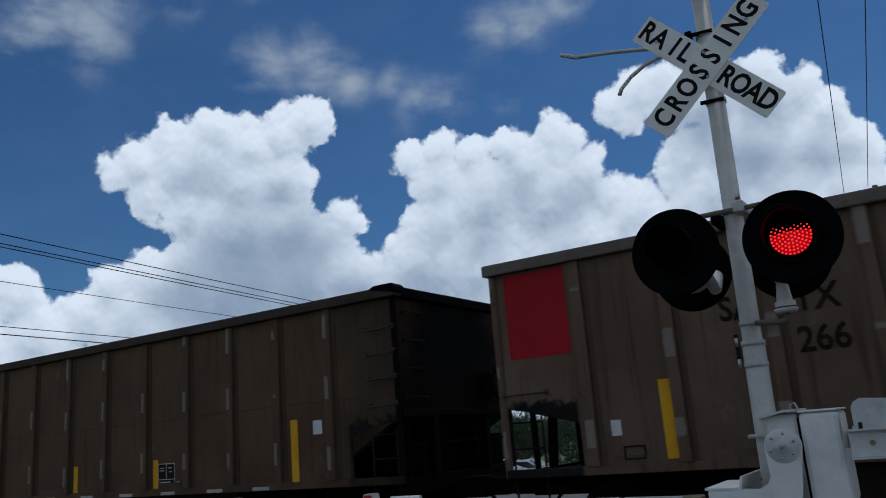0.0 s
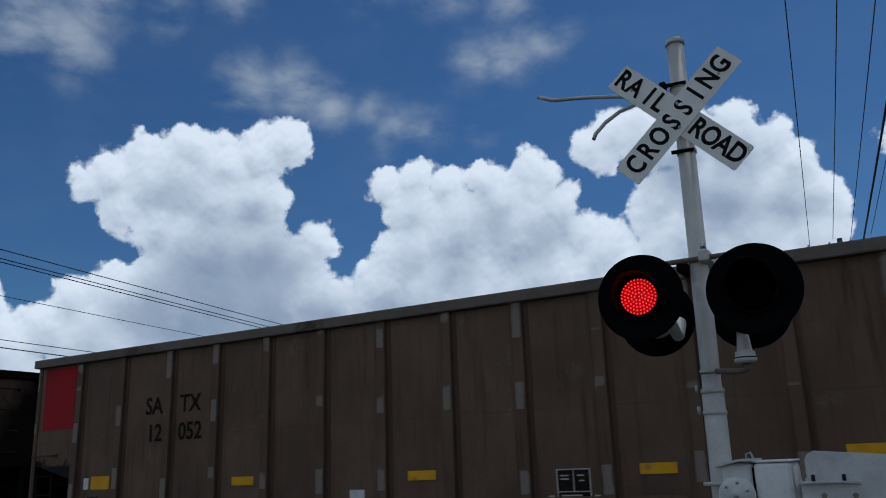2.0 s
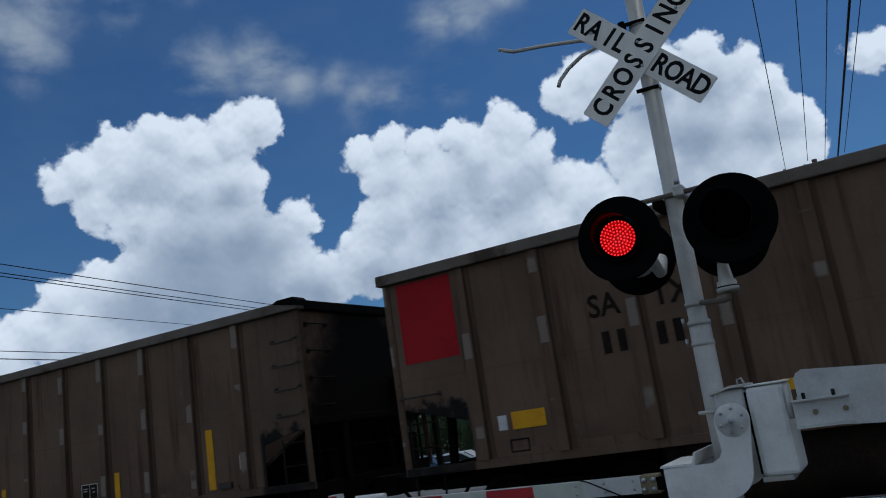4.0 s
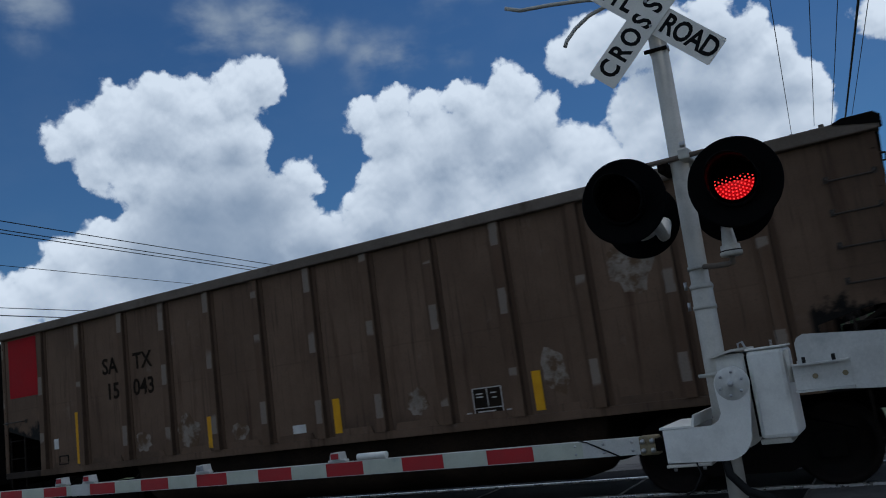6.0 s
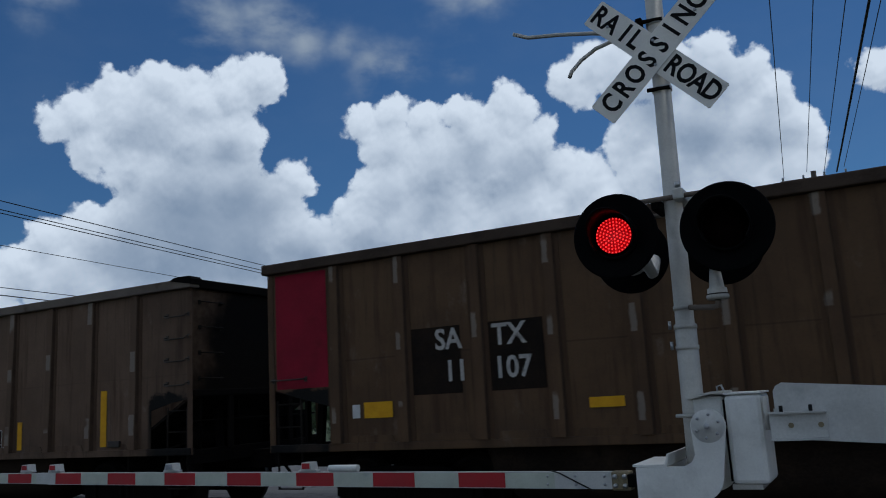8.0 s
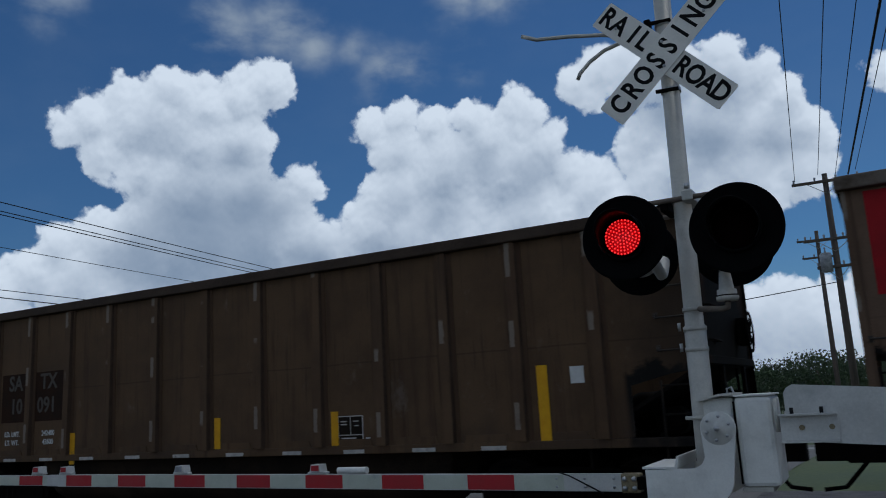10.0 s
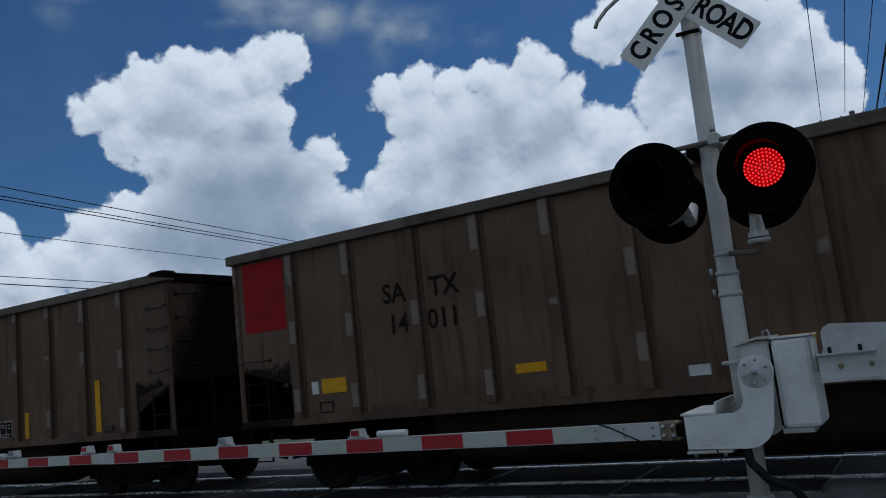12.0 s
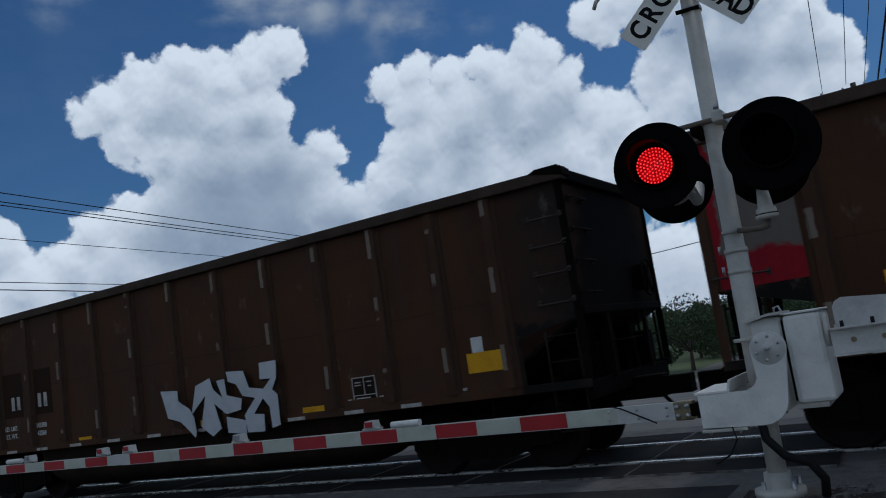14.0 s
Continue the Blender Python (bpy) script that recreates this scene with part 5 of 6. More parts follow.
def build_flasher(x, y, z, facing, name_label):
    """Round black background, short visor, lamp with a turning roundel."""
    lamp = thing("flashing_light", name_label, "signal light", pose(x, y, z, 0, 0, 0 if facing < 0 else 180), group="flashing lights on the mast")
    part("background", shape(lathe, (0, 0, 0), (0, -1, 0), [(-0.012, 0.0), (-0.012, 0.30), (0.0, 0.307), (0.012, 0.30), (0.004, 0.285), (0.004, 0.0)], 56), BLACKSHEET, lamp, "round matt black background")
    part("housing", shape(lathe, (0, 0.012, 0), (0, 1, 0), [(0.0, 0.165), (0.10, 0.155), (0.16, 0.11), (0.18, 0.0)], 28), BLACKSHEET if facing < 0 else ALUMINIUM, lamp)
    part("bezel", shape(lathe, (0, -0.004, 0), (0, -1, 0), [(0.0, 0.172), (0.03, 0.170), (0.03, 0.150), (0.0, 0.150)], 36), BLACKSHEET, lamp)
    bm = bmesh.new()
    last = None
    for j in range(25):
        a = radians(-38 + j * (256 / 24))
        deep = 0.24 * (0.35 + 0.65 * max(0.0, math.sin(a)) ** 0.6 if math.sin(a) > 0 else 0.35)
        pts = [bm.verts.new((r * math.cos(a), yy, r * math.sin(a))) for r, yy in ((0.163, -0.03), (0.163, -0.03 - deep), (0.158, -0.03 - deep), (0.158, -0.03))]
        if last:
            for i in range(4):
                bm.faces.new((last[i], pts[i], pts[(i + 1) % 4], last[(i + 1) % 4])).smooth = True
        last = pts
    part("visor", bm, VISOR, lamp, "matt black visor")
    part("blind", shape(lathe, (0, -0.020, 0), (0, 1, 0), [(-0.001, 0.0), (-0.001, 0.150), (0.001, 0.150), (0.001, 0.0)], 36), LENSOFF, lamp, "dark lamp face")
    roundel = part("roundel", shape(lathe, (0, 0, 0), (0, -1, 0), [(0.003, 0.0), (0.003, 0.128), (0.008, 0.128), (0.010, 0.0)], 36), LENSGLOW if facing < 0 else LENSOFF, lamp, "red lens")
    roundel.location.y = LENS_OUT if facing < 0 else LENS_IN
    bm = bmesh.new()
    rings = 6
    for i in range(rings):
        r = 0.004 + i * 0.0235
        n = max(1, int(2 * math.pi * r / 0.0245))
        for j in range(n):
            a = 2 * math.pi * (j + 0.5 * (i % 2)) / n
            lathe(bm, (r * math.cos(a), -0.011, r * math.sin(a)), (0, -1, 0), [(0.0, 0.0062), (0.003, 0.0045), (0.004, 0.0)], 6)
    part("led_array", bm, LED if facing < 0 else LENSOFF, roundel, "dots of red light-emitting diodes")
    bm = bmesh.new()
    box(bm, -0.03, 0.03, 0.10, 0.16, 0.10, 0.29, 0.01)
    part("hanger", bm, ALUMINIUM, lamp, "cast aluminium hanger")
    return lamp, roundel


def build_lights():
    arm = thing("cross_arm", "grey pipe cross-arm clamped to the mast", "cross-arm")
    part("pipe", shape(tube, [(-1.56, 5.90, 3.045), (-0.76, 5.90, 3.045)], 0.019, 12), CHORD, arm)
    part("pipe", shape(tube, [(-1.62, 6.20, 2.985), (-0.90, 6.20, 2.985)], 0.019, 12), CHORD, arm)
    part("clamp", shape(box, MX + 0.05, MX + 0.13, 5.87, 6.20, 3.02, 3.10, 0.012), MASTPAINT, arm)
    part("clamp", shape(box, MX - 0.12, MX - 0.06, 5.90, 6.20, 2.97, 3.06, 0.012), UNDER, arm)
    part("clamp_bolt", shape(tube, [(MX + 0.10, 5.84, 3.10), (MX + 0.10, 5.84, 3.14)], 0.018, 8), BOLT, arm)
    for x, d in ((-1.45, 1), (-0.90, -1)):
        bm = shape(tube, [(x, 5.72, 2.80), (x + d * 0.03, 5.92, 2.62), (x + d * 0.05, 6.05, 2.52), (x + d * 0.02, 6.20, 2.55), (x, 6.33, 2.66)], [0.06, 0.045, 0.04, 0.045, 0.06], 12)
        part("junction_casting", bm, ALUMINIUM, arm, "pale curved casting between the lamps")
    front = "round black flashing signal facing the road, red lamp lit in turn"
    back = "round black flashing signal facing away across the track"
    left = build_flasher(-1.517, 5.55, 2.75, -1, front)
    right = build_flasher(-0.760, 5.55, 2.71, -1, front)
    build_flasher(-1.64, 6.42, 2.735, 1, back)
    build_flasher(-0.93, 6.42, 2.725, 1, back)
    bell = thing("crossing_bell", "small grey warning bell on a short pipe arm", "bell")
    part("dome", shape(lathe, (-0.885, 5.66, 2.24), (0, 0, 1), [(0.0, 0.0), (0.0, 0.066), (0.012, 0.074), (0.030, 0.074), (0.034, 0.066), (0.075, 0.064), (0.080, 0.050), (0.20, 0.036), (0.21, 0.0)], 28), MASTPAINT, bell)
    part("dome_rim", shape(lathe, (-0.885, 5.66, 2.272), (0, 0, 1), [(0.0, 0.066), (0.0, 0.070), (0.008, 0.070), (0.008, 0.066)], 28), UNDER, bell)
    part("pipe_arm", shape(tube, [(MX + 0.05, 6.03, 2.24), (-1.06, 5.84, 2.215), (-0.93, 5.70, 2.195), (-0.89, 5.665, 2.20), (-0.885, 5.66, 2.24)], 0.020, 10), CHORD, bell, "dull grey pipe elbow")
    part("dome_fork", shape(prism, [(-0.955, 2.46), (-0.935, 2.46), (-0.925, 2.62), (-0.955, 2.64), (-0.985, 2.62)], "y", 5.62, 5.66), UNDER, bell, "dark hanger fork")
    return left[1], right[1]


def build_gate():
    gate = thing("crossing_gate", "white-painted crossing gate with lowered red and white arm", "crossing gate")
    part("housing", shape(box, -0.968, -0.725, 5.90, 6.34, 1.00, 1.60, 0.03), GATEWHITE, gate, "white metal mechanism housing")
    lid = shape(box, -1.20, -0.985, 5.97, 6.30, 1.28, 1.60, 0.02)
    part("gear_cover", lid, GATEWHITE, gate)
    part("lid_hasp", shape(tube, [(-1.02, 6.0, 1.61), (-1.02, 6.0, 1.66), (-0.99, 6.0, 1.67), (-0.97, 6.0, 1.61)], 0.008, 6), BOLT, gate)
    part("lid_plate", shape(box, -1.04, -0.94, 5.93, 6.05, 1.605, 1.625, 0.006), MASTPAINT, gate)
    for z in (1.47, 1.08):
        part("lock_pin", shape(tube, [(-1.31, 5.93, z), (-1.16, 5.93, z)], [0.012, 0.020], 8), MASTPAINT, gate)
    # front and rear gate-arm supports, J shaped, with an angle flange at foot and head
    for y0, y1 in ((5.80, 5.83), (6.40, 6.43)):
        out = [(-1.180, 1.21), (-1.205, 1.165), (-1.26, 1.135), (-1.60, 1.130), (-1.60, 0.905), (-1.20, 0.895)]
        for j in range(10):
            a = radians(-90 + j * 10)
            out.append((-1.19 + 0.185 * math.cos(a), 1.08 + 0.185 * math.sin(a)))
        for j in range(19):
            a = radians(0 + j * 10)
            out.append((-1.075 + 0.117 * math.cos(a), 1.40 + 0.117 * math.sin(a)))
        part("arm_support", shape(prism, out[::-1], "y", y0, y1), GATEWHITE, gate, "white J-shaped arm support")
    part("hub", shape(lathe, (-1.075, 5.80, 1.40), (0, -1, 0), [(0.0, 0.112), (0.004, 0.110), (0.005, 0.036), (0.018, 0.034), (0.022, 0.0)], 32), GATEWHITE, gate)
    part("hub_nut", shape(lathe, (-1.075, 5.768, 1.40), (0, -1, 0), [(0.0, 0.022), (0.016, 0.02), (0.018, 0.0)], 6), BOLT, gate)
    for j in range(6):
        a = radians(20 + j * 60)
        part("hub_bolt", shape(lathe, (-1.075 + 0.08 * math.cos(a), 5.784, 1.40 + 0.08 * math.sin(a)), (0, -1, 0), [(0.0, 0.011), (0.01, 0.010), (0.012, 0.0)], 8), BOLT, gate)
    for x in (-1.60, -1.40):
        part("web", shape(box, x, x + 0.014, 5.832, 6.398, 0.90, 1.13), GATEWHITE, gate)
    part("head_flange", shape(prism, [(-1.62, 1.135), (-1.38, 1.135), (-1.36, 1.22), (-1.375, 1.22), (-1.395, 1.15), (-1.62, 1.15)], "y", 5.80, 6.43), GATEWHITE, gate)
    part("foot_flange", shape(box, -1.61, -1.30, 5.79, 6.43, 0.872, 0.893, 0.004), MASTPAINT, gate, "grey steel foot flange")
    for x in (-1.56, -1.36):
        part("flange_bolt", shape(tube, [(x, 5.83, 0.845), (x, 5.83, 0.873)], 0.013, 8), BOLT, gate)
    # folded lid over the gears; dark strip painted as shadow between gear case and housing
    part("lid_fold", shape(prism, [(-1.215, 1.595), (-1.06, 1.628), (-0.97, 1.628), (-0.97, 1.612), (-1.06, 1.612), (-1.215, 1.578)], "y", 5.90, 6.32), MASTPAINT, gate, "folded grey lid")
    part("case_gap", shape(box, -0.983, -0.970, 5.93, 6.30, 1.02, 1.57), UNDER, gate)
    part("housing_lid", shape(box, -0.968, -0.722, 5.893, 6.35, 1.601, 1.614, 0.004), GATEWHITE, gate)
    part("housing_latch", shape(box, -0.716, -0.700, 5.92, 5.97, 1.44, 1.56, 0.004), MASTPAINT, gate)
    part("housing_foot", shape(box, -0.98, -0.78, 5.93, 6.2, 0.965, 1.001, 0.004), MASTPAINT, gate)
    # counterweight side
    plate_out = [(-0.64, 1.30), (0.42, 1.225), (0.42, 1.575), (-0.58, 1.665), (-0.62, 1.645), (-0.64, 1.61)]
    part("counterweight_plate", shape(prism, plate_out, "y", 5.86, 5.88), ALUMINIUM, gate, "scuffed aluminium plate")
    bm = bmesh.new()
    box(bm, -0.68, -0.33, 5.848, 5.858, 1.303, 1.462, 0.0)
    box(bm, -0.68, -0.33, 5.79, 5.858, 1.463, 1.475)
    box(bm, -0.68, -0.33, 5.79, 5.858, 1.290, 1.302)
    part("channel", bm, ALUMINIUM, gate, "aluminium channel")
    for x in (-0.60, -0.42):
        part("channel_bolt", shape(tube, [(x, 5.83, 1.475), (x, 5.83, 1.515)], 0.012, 8), CABLE, gate)
        part("channel_bolt", shape(tube, [(x + 0.05, 5.848, 1.385), (x + 0.05, 5.832, 1.385)], 0.018, 8), BRASS, gate)
    part("counterweight_arm", shape(prism, [(-0.70, 1.31), (0.55, 1.23), (0.55, 1.40), (-0.70, 1.48)], "y", 6.30, 6.33), ALUMINIUM, gate)
    part("hinge", shape(tube, [(-0.70, 5.87, 1.36), (-0.70, 5.87, 1.58)], 0.016, 8), MASTPAINT, gate)
    part("wire_loop", shape(tube, [(-1.40, 5.79, 0.90), (-1.38, 5.78, 0.82), (-1.44, 5.78, 0.72), (-1.55, 5.80, 0.66)], 0.006, 6), CABLE, gate)
    # bronze shear bracket
    part("shear_bracket", shape(box, -1.80, -1.66, 5.85, 5.95, 0.965, 1.10, 0.012), BRASS, gate, "bronze breakaway bracket")
    part("shear_plate", shape(box, -1.68, -1.60, 5.84, 5.96, 0.99, 1.08, 0.008), UNDER, gate)
    for x, z in ((-1.77, 1.065), (-1.77, 1.0), (-1.70, 1.065), (-1.70, 1.0)):
        part("shear_bolt", shape(lathe, (x, 5.85, z), (0, -1, 0), [(0, 0.018), (0.02, 0.016), (0.022, 0.0)], 8), BOLT, gate)
    return gate


ARM_Y = 5.90


def arm_z(x):
    return 1.035 + (-1.8 - x) * 0.006


def build_arm(gate):

    def beam(bm, x0, x1, h, d):
        prism(bm, [(x0, arm_z(x0) - h), (x1, arm_z(x1) - h), (x1, arm_z(x1) + h), (x0, arm_z(x0) + h)], "y", ARM_Y - d, ARM_Y + d)

    arm = part("arm", shape(beam, -8.07, -1.80, 0.062, 0.018), ALUMINIUM, gate, "lowered aluminium arm with red and white stripes")
    part("outer_beam", shape(beam, -11.6, -8.05, 0.055, 0.014), ALUMINIUM, arm)
    part("splice", shape(beam, -8.25, -7.95, 0.058, 0.021), ALUMINIUM, arm)
    for i in range(22):
        x1 = -2.65 + 0.4064 - i * 0.4064
        x0 = x1 - 0.4064
        if x0 < -11.6:
            break
        red = i % 2 == 1
        h, d = (0.056, 0.020) if x0 > -8.1 else (0.049, 0.016)
        bm = bmesh.new()
        prism(bm, [(x0 + 0.001, arm_z(x0) - h), (x1 - 0.001, arm_z(x1) - h), (x1 - 0.001, arm_z(x1) + h), (x0 + 0.001, arm_z(x0) + h)], "y", ARM_Y - d - 0.0022, ARM_Y - d - 0.0002)
        part("stripe", bm, STRIPERED if red else STRIPEWHITE, arm, "red reflective stripe" if red else "white reflective stripe")
    for x in (-2.3, -2.08, -1.86):
        for s in (0.03, -0.03):
            part("arm_bolt", shape(lathe, (x, ARM_Y - 0.018, arm_z(x) + s), (0, -1, 0), [(0, 0.011), (0.01, 0.010), (0.012, 0.0)], 8), BOLT, arm)
    part("arm_wire", shape(tube, [(-2.27, ARM_Y - 0.01, 1.105), (-2.2, ARM_Y - 0.03, 1.09), (-2.08, ARM_Y - 0.03, 1.03), (-1.98, ARM_Y - 0.03, 0.98), (-1.95, ARM_Y - 0.01, 0.96)], 0.006, 6), CABLE, arm)
    # lamps along the top edge
    for x, lens in ((-4.55, STRIPERED), (-6.22, CERAMIC), (-7.95, STRIPERED), (-8.42, STRIPERED), (-9.85, CERAMIC)):
        z = arm_z(x) + 0.062
        lamp = part("arm_lamp", shape(box, x - 0.10, x + 0.10, ARM_Y - 0.03, ARM_Y + 0.03, z, z + 0.022, 0.006), ALUMINIUM, gate, "small grey lamp on the arm")
        part("lamp_case", shape(prism, [(x - 0.06, z + 0.023), (x + 0.06, z + 0.023), (x + 0.045, z + 0.085), (x - 0.045, z + 0.085)], "y", ARM_Y - 0.05, ARM_Y + 0.05), ALUMINIUM, lamp)
        part("lamp_lens", shape(box, x - 0.042, x + 0.042, ARM_Y - 0.056, ARM_Y - 0.0502, z + 0.03, z + 0.078, 0.002), lens, lamp)
    for x in (-4.18, -10.2):
        z = arm_z(x) + 0.062
        part("lamp_tube", shape(tube, [(x - 0.15, ARM_Y, z + 0.03), (x + 0.15, ARM_Y, z + 0.03)], 0.030, 14), GATEWHITE, arm, "white tubular housing")


build_mast()
build_crossbuck()
ROUNDEL_WEST, ROUNDEL_EAST = build_lights()
build_arm(build_gate())


# ---- utility poles and wires ----
def build_pole(at, height, arms, turn, label, drum=True):
    pole = thing("utility_pole", label, "utility pole", at @ pose(0, 0, 0, 0, 0, turn), group="utility poles")
    part("shaft", shape(tube, [(0, 0, -1.0), (0, 0, height * 0.5), (0, 0, height)], [0.17, 0.145, 0.11], 14), POLEWOOD, pole)
    for z, half in arms:
        part("crossarm", shape(box, -half, half, -0.16, -0.05, z - 0.06, z + 0.06, 0.01), POLEWOOD, pole)
        for s in (-1, 1):
            part("brace", shape(tube, [(s * half * 0.55, -0.12, z - 0.05), (0, -0.12, z - 0.55)], 0.016, 6), BOLT, pole)
        n = 4
        for j in range(n):
            x = -half * 0.93 + 2 * half * 0.93 * j / (n - 1)
            part("insulator", shape(lathe, (x, -0.105, z + 0.06), (0, 0, 1), [(0, 0.02), (0.05, 0.05), (0.08, 0.035), (0.12, 0.055), (0.16, 0.03), (0.18, 0.0)], 10), CERAMIC, pole)
    if drum:
        tank = part("transformer", shape(lathe, (-0.42, -0.1, height - 4.3), (0, 0, 1), [(0, 0.0), (0, 0.24), (0.75, 0.24), (0.82, 0.2), (0.84, 0.0)], 20), CERAMIC, pole, "grey transformer can")
        part("bushing", shape(lathe, (-0.42, -0.1, height - 3.46), (0, 0, 1), [(0, 0.05), (0.1, 0.03), (0.2, 0.04), (0.26, 0.0)], 8), CERAMIC, tank)
    return pole


def wire(points, r, label, sag=0.0):
    (x0, y0, z0), (x1, y1, z1) = points
    pts = []
    for j in range(17):
        t = j / 16
        pts.append((x0 + (x1 - x0) * t, y0 + (y1 - y0) * t, z0 + (z1 - z0) * t - 4 * sag * t * (1 - t)))
    return tagged(part("overhead_wire", shape(tube, pts, r, 6), CABLE), label, "wire", "overhead wires")


build_pole(pose(-1.5, 38.0, ground_z(0, 38)), 10.5 - ground_z(0, 38), [(10.15 - ground_z(0, 38), 1.35), (7.6 - ground_z(0, 38), 1.2), (6.4 - ground_z(0, 38), 0.8)], 4, "tall weathered wooden utility pole with crossarms and transformer")
build_pole(pose(4.3, -32.0, ground_z(0, -32)), 10.6, [(10.2, 1.35), (7.6, 1.2)], 4, "wooden utility pole beside the road", False)
for dx, z, r in ((-1.2, 10.25, 0.012), (-0.25, 10.4, 0.012), (0.42, 10.25, 0.012), (0.92, 10.2, 0.034), (1.22, 10.35, 0.012)):
    wire(((-1.5 + dx, 37.9, z + 0.1), (4.3 + dx, -32.1, z + 0.2)), r, "thick black overhead cable" if r > 0.02 else "thin black overhead wire", 0.25)
build_pole(pose(-3.12, 55.0, ground_z(0, 55)), 10.9 - ground_z(0, 55), [(10.3 - ground_z(0, 55), 1.2), (9.2 - ground_z(0, 55), 1.0)], 6, "thin wooden utility pole farther along the road", False)
wire(((-1.5, 37.9, 5.75), (-32.0, 40.0, 5.6)), 0.02, "black service cable slung between two poles", 0.7)
# line of poles along the side road
build_pole(pose(-32.3, 41.0, ground_z(0, 41)), 10.35 - ground_z(0, 41), [(9.95 - ground_z(0, 41), 1.2)], 8, "wooden utility pole with one crossarm behind the train", False)
build_pole(pose(-23.6, -16.0, ground_z(0, -16)), 10.95, [(10.55, 1.2)], 8, "wooden utility pole beside the side road", False)
for far_z, near_z, r in ((9.97, 10.37, 0.021), (9.65, 9.99, 0.021), (9.46, 9.94, 0.021), (8.40, 8.42, 0.014), (6.95, 6.58, 0.016), (6.52, 6.50, 0.021)):
    wire(((-32.0, 41.0, far_z), (-23.6, -16.0, near_z)), r, "thin black wire along the side road", 0.12)
for az, far, h in ((15.7, 150.0, 7.6), (12.4, 170.0, 7.0)):
    x, y = -math.sin(radians(az)) * far, math.cos(radians(az)) * far
    build_pole(pose(x, y, ground_z(x, y)), h, [(h - 0.4, 1.1)], -12, "small distant utility pole above the trees", False)


# ---- trees ----
def build_tree(rng, x, y, height, spread, label):
    tree = thing("tree", label, "tree", pose(x, y, ground_z(x, y)), group="trees behind the crossing")
    tips = []
    bm = bmesh.new()
    tube(bm, [(0, 0, -0.3), (0.05, 0, height * 0.18), (0.1, 0.05, height * 0.38)], [height * 0.035, height * 0.026, height * 0.018], 9)
    for j in range(7):
        a = 2 * math.pi * j / 7 + rng.uniform(-0.3, 0.3)
        r, z = spread * rng.uniform(0.35, 0.75), height * rng.uniform(0.5, 0.85)
        mid = (math.cos(a) * r * 0.4, math.sin(a) * r * 0.4, height * 0.42)
        tip = (math.cos(a) * r, math.sin(a) * r, z)
        tube(bm, [(0.05, 0.02, height * 0.25), mid, tip], [height * 0.014, height * 0.009, height * 0.004], 6)
        tips.append(tip)
    part("trunk", bm, BARK, tree, "dark furrowed trunk")
    lobes = [(t, spread * rng.uniform(0.28, 0.5)) for t in tips] + [((0, 0, height * 0.78), spread * 0.5)]
    for _ in range(5):
        a, r = rng.uniform(0, 6.28), spread * rng.uniform(0.5, 0.95)
        lobes.append(((math.cos(a) * r, math.sin(a) * r, height * rng.uniform(0.14, 0.6)), spread * rng.uniform(0.22, 0.36)))
    bm = bmesh.new()
    for (cx, cy, cz), r in lobes:
        for _ in range(300):
            d = Vector((rng.gauss(0, 1), rng.gauss(0, 1), rng.gauss(0, 1))).normalized() * r * rng.uniform(0.55, 1.08)
            s = rng.uniform(0.07, 0.16) * spread / 4
            m = Matrix.Translation((cx + d.x, cy + d.y, cz + d.z * 0.75)) @ Euler((rng.random() * 6.3, rng.random() * 6.3, rng.random() * 6.3)).to_matrix().to_4x4()
            v = [bm.verts.new(m @ Vector(c)) for c in ((-s, 0, 0), (0, -s * 0.6, s * 0.2), (s, 0, 0), (0, s * 0.7, -s * 0.15), (s * 0.3, s * 0.1, s * 0.5))]
            bm.faces.new((v[0], v[1], v[4])), bm.faces.new((v[1], v[2], v[4])), bm.faces.new((v[2], v[3], v[4])), bm.faces.new((v[3], v[0], v[4]))
    part("crown", bm, LEAF, tree, "dense dark green foliage")
    return tree


rng = random.Random(11)
for i in range(34):
    az = -4.0 + i * 1.3 + rng.uniform(-0.5, 0.5)
    far = rng.uniform(62, 105)
    h = 3.9 + 1.0 + far * 0.010 + rng.uniform(-0.6, 0.7)
    build_tree(rng, -math.sin(radians(az)) * far, math.cos(radians(az)) * far, h, h * rng.uniform(0.55, 0.75), "broad dark green oak in the tree line")


def build_woods():
    """Distant wood that closes the horizon."""
    rng = random.Random(5)
    bm = bmesh.new()
    for _ in range(9000):
        az = rng.uniform(-75, 95)
        far = rng.uniform(190, 260)
        x, y = -math.sin(radians(az)) * far, math.cos(radians(az)) * far
        top = 6.3 + 1.6 * math.sin(az * 0.9) + 1.0 * math.sin(az * 2.7 + 1)
        z = ground_z(x, y) + top * math.sqrt(rng.random()) * 0.9
        s = rng.uniform(0.7, 1.6)
        m = Matrix.Translation((x, y, z)) @ Euler((rng.random() * 6.3, rng.random() * 6.3, rng.random() * 6.3)).to_matrix().to_4x4()
        v = [bm.verts.new(m @ Vector(c)) for c in ((-s, 0, 0), (0, -s * 0.7, s * 0.2), (s, 0, 0), (0, s * 0.8, -s * 0.2), (0, 0, s * 0.6))]
        for q in ((0, 1, 4), (1, 2, 4), (2, 3, 4), (3, 0, 4)):
            bm.faces.new([v[j] for j in q])
    tagged(part("far_woods", bm, LEAF), "dark green wooded skyline far behind the crossing", "woods", kind="stuff")


build_woods()


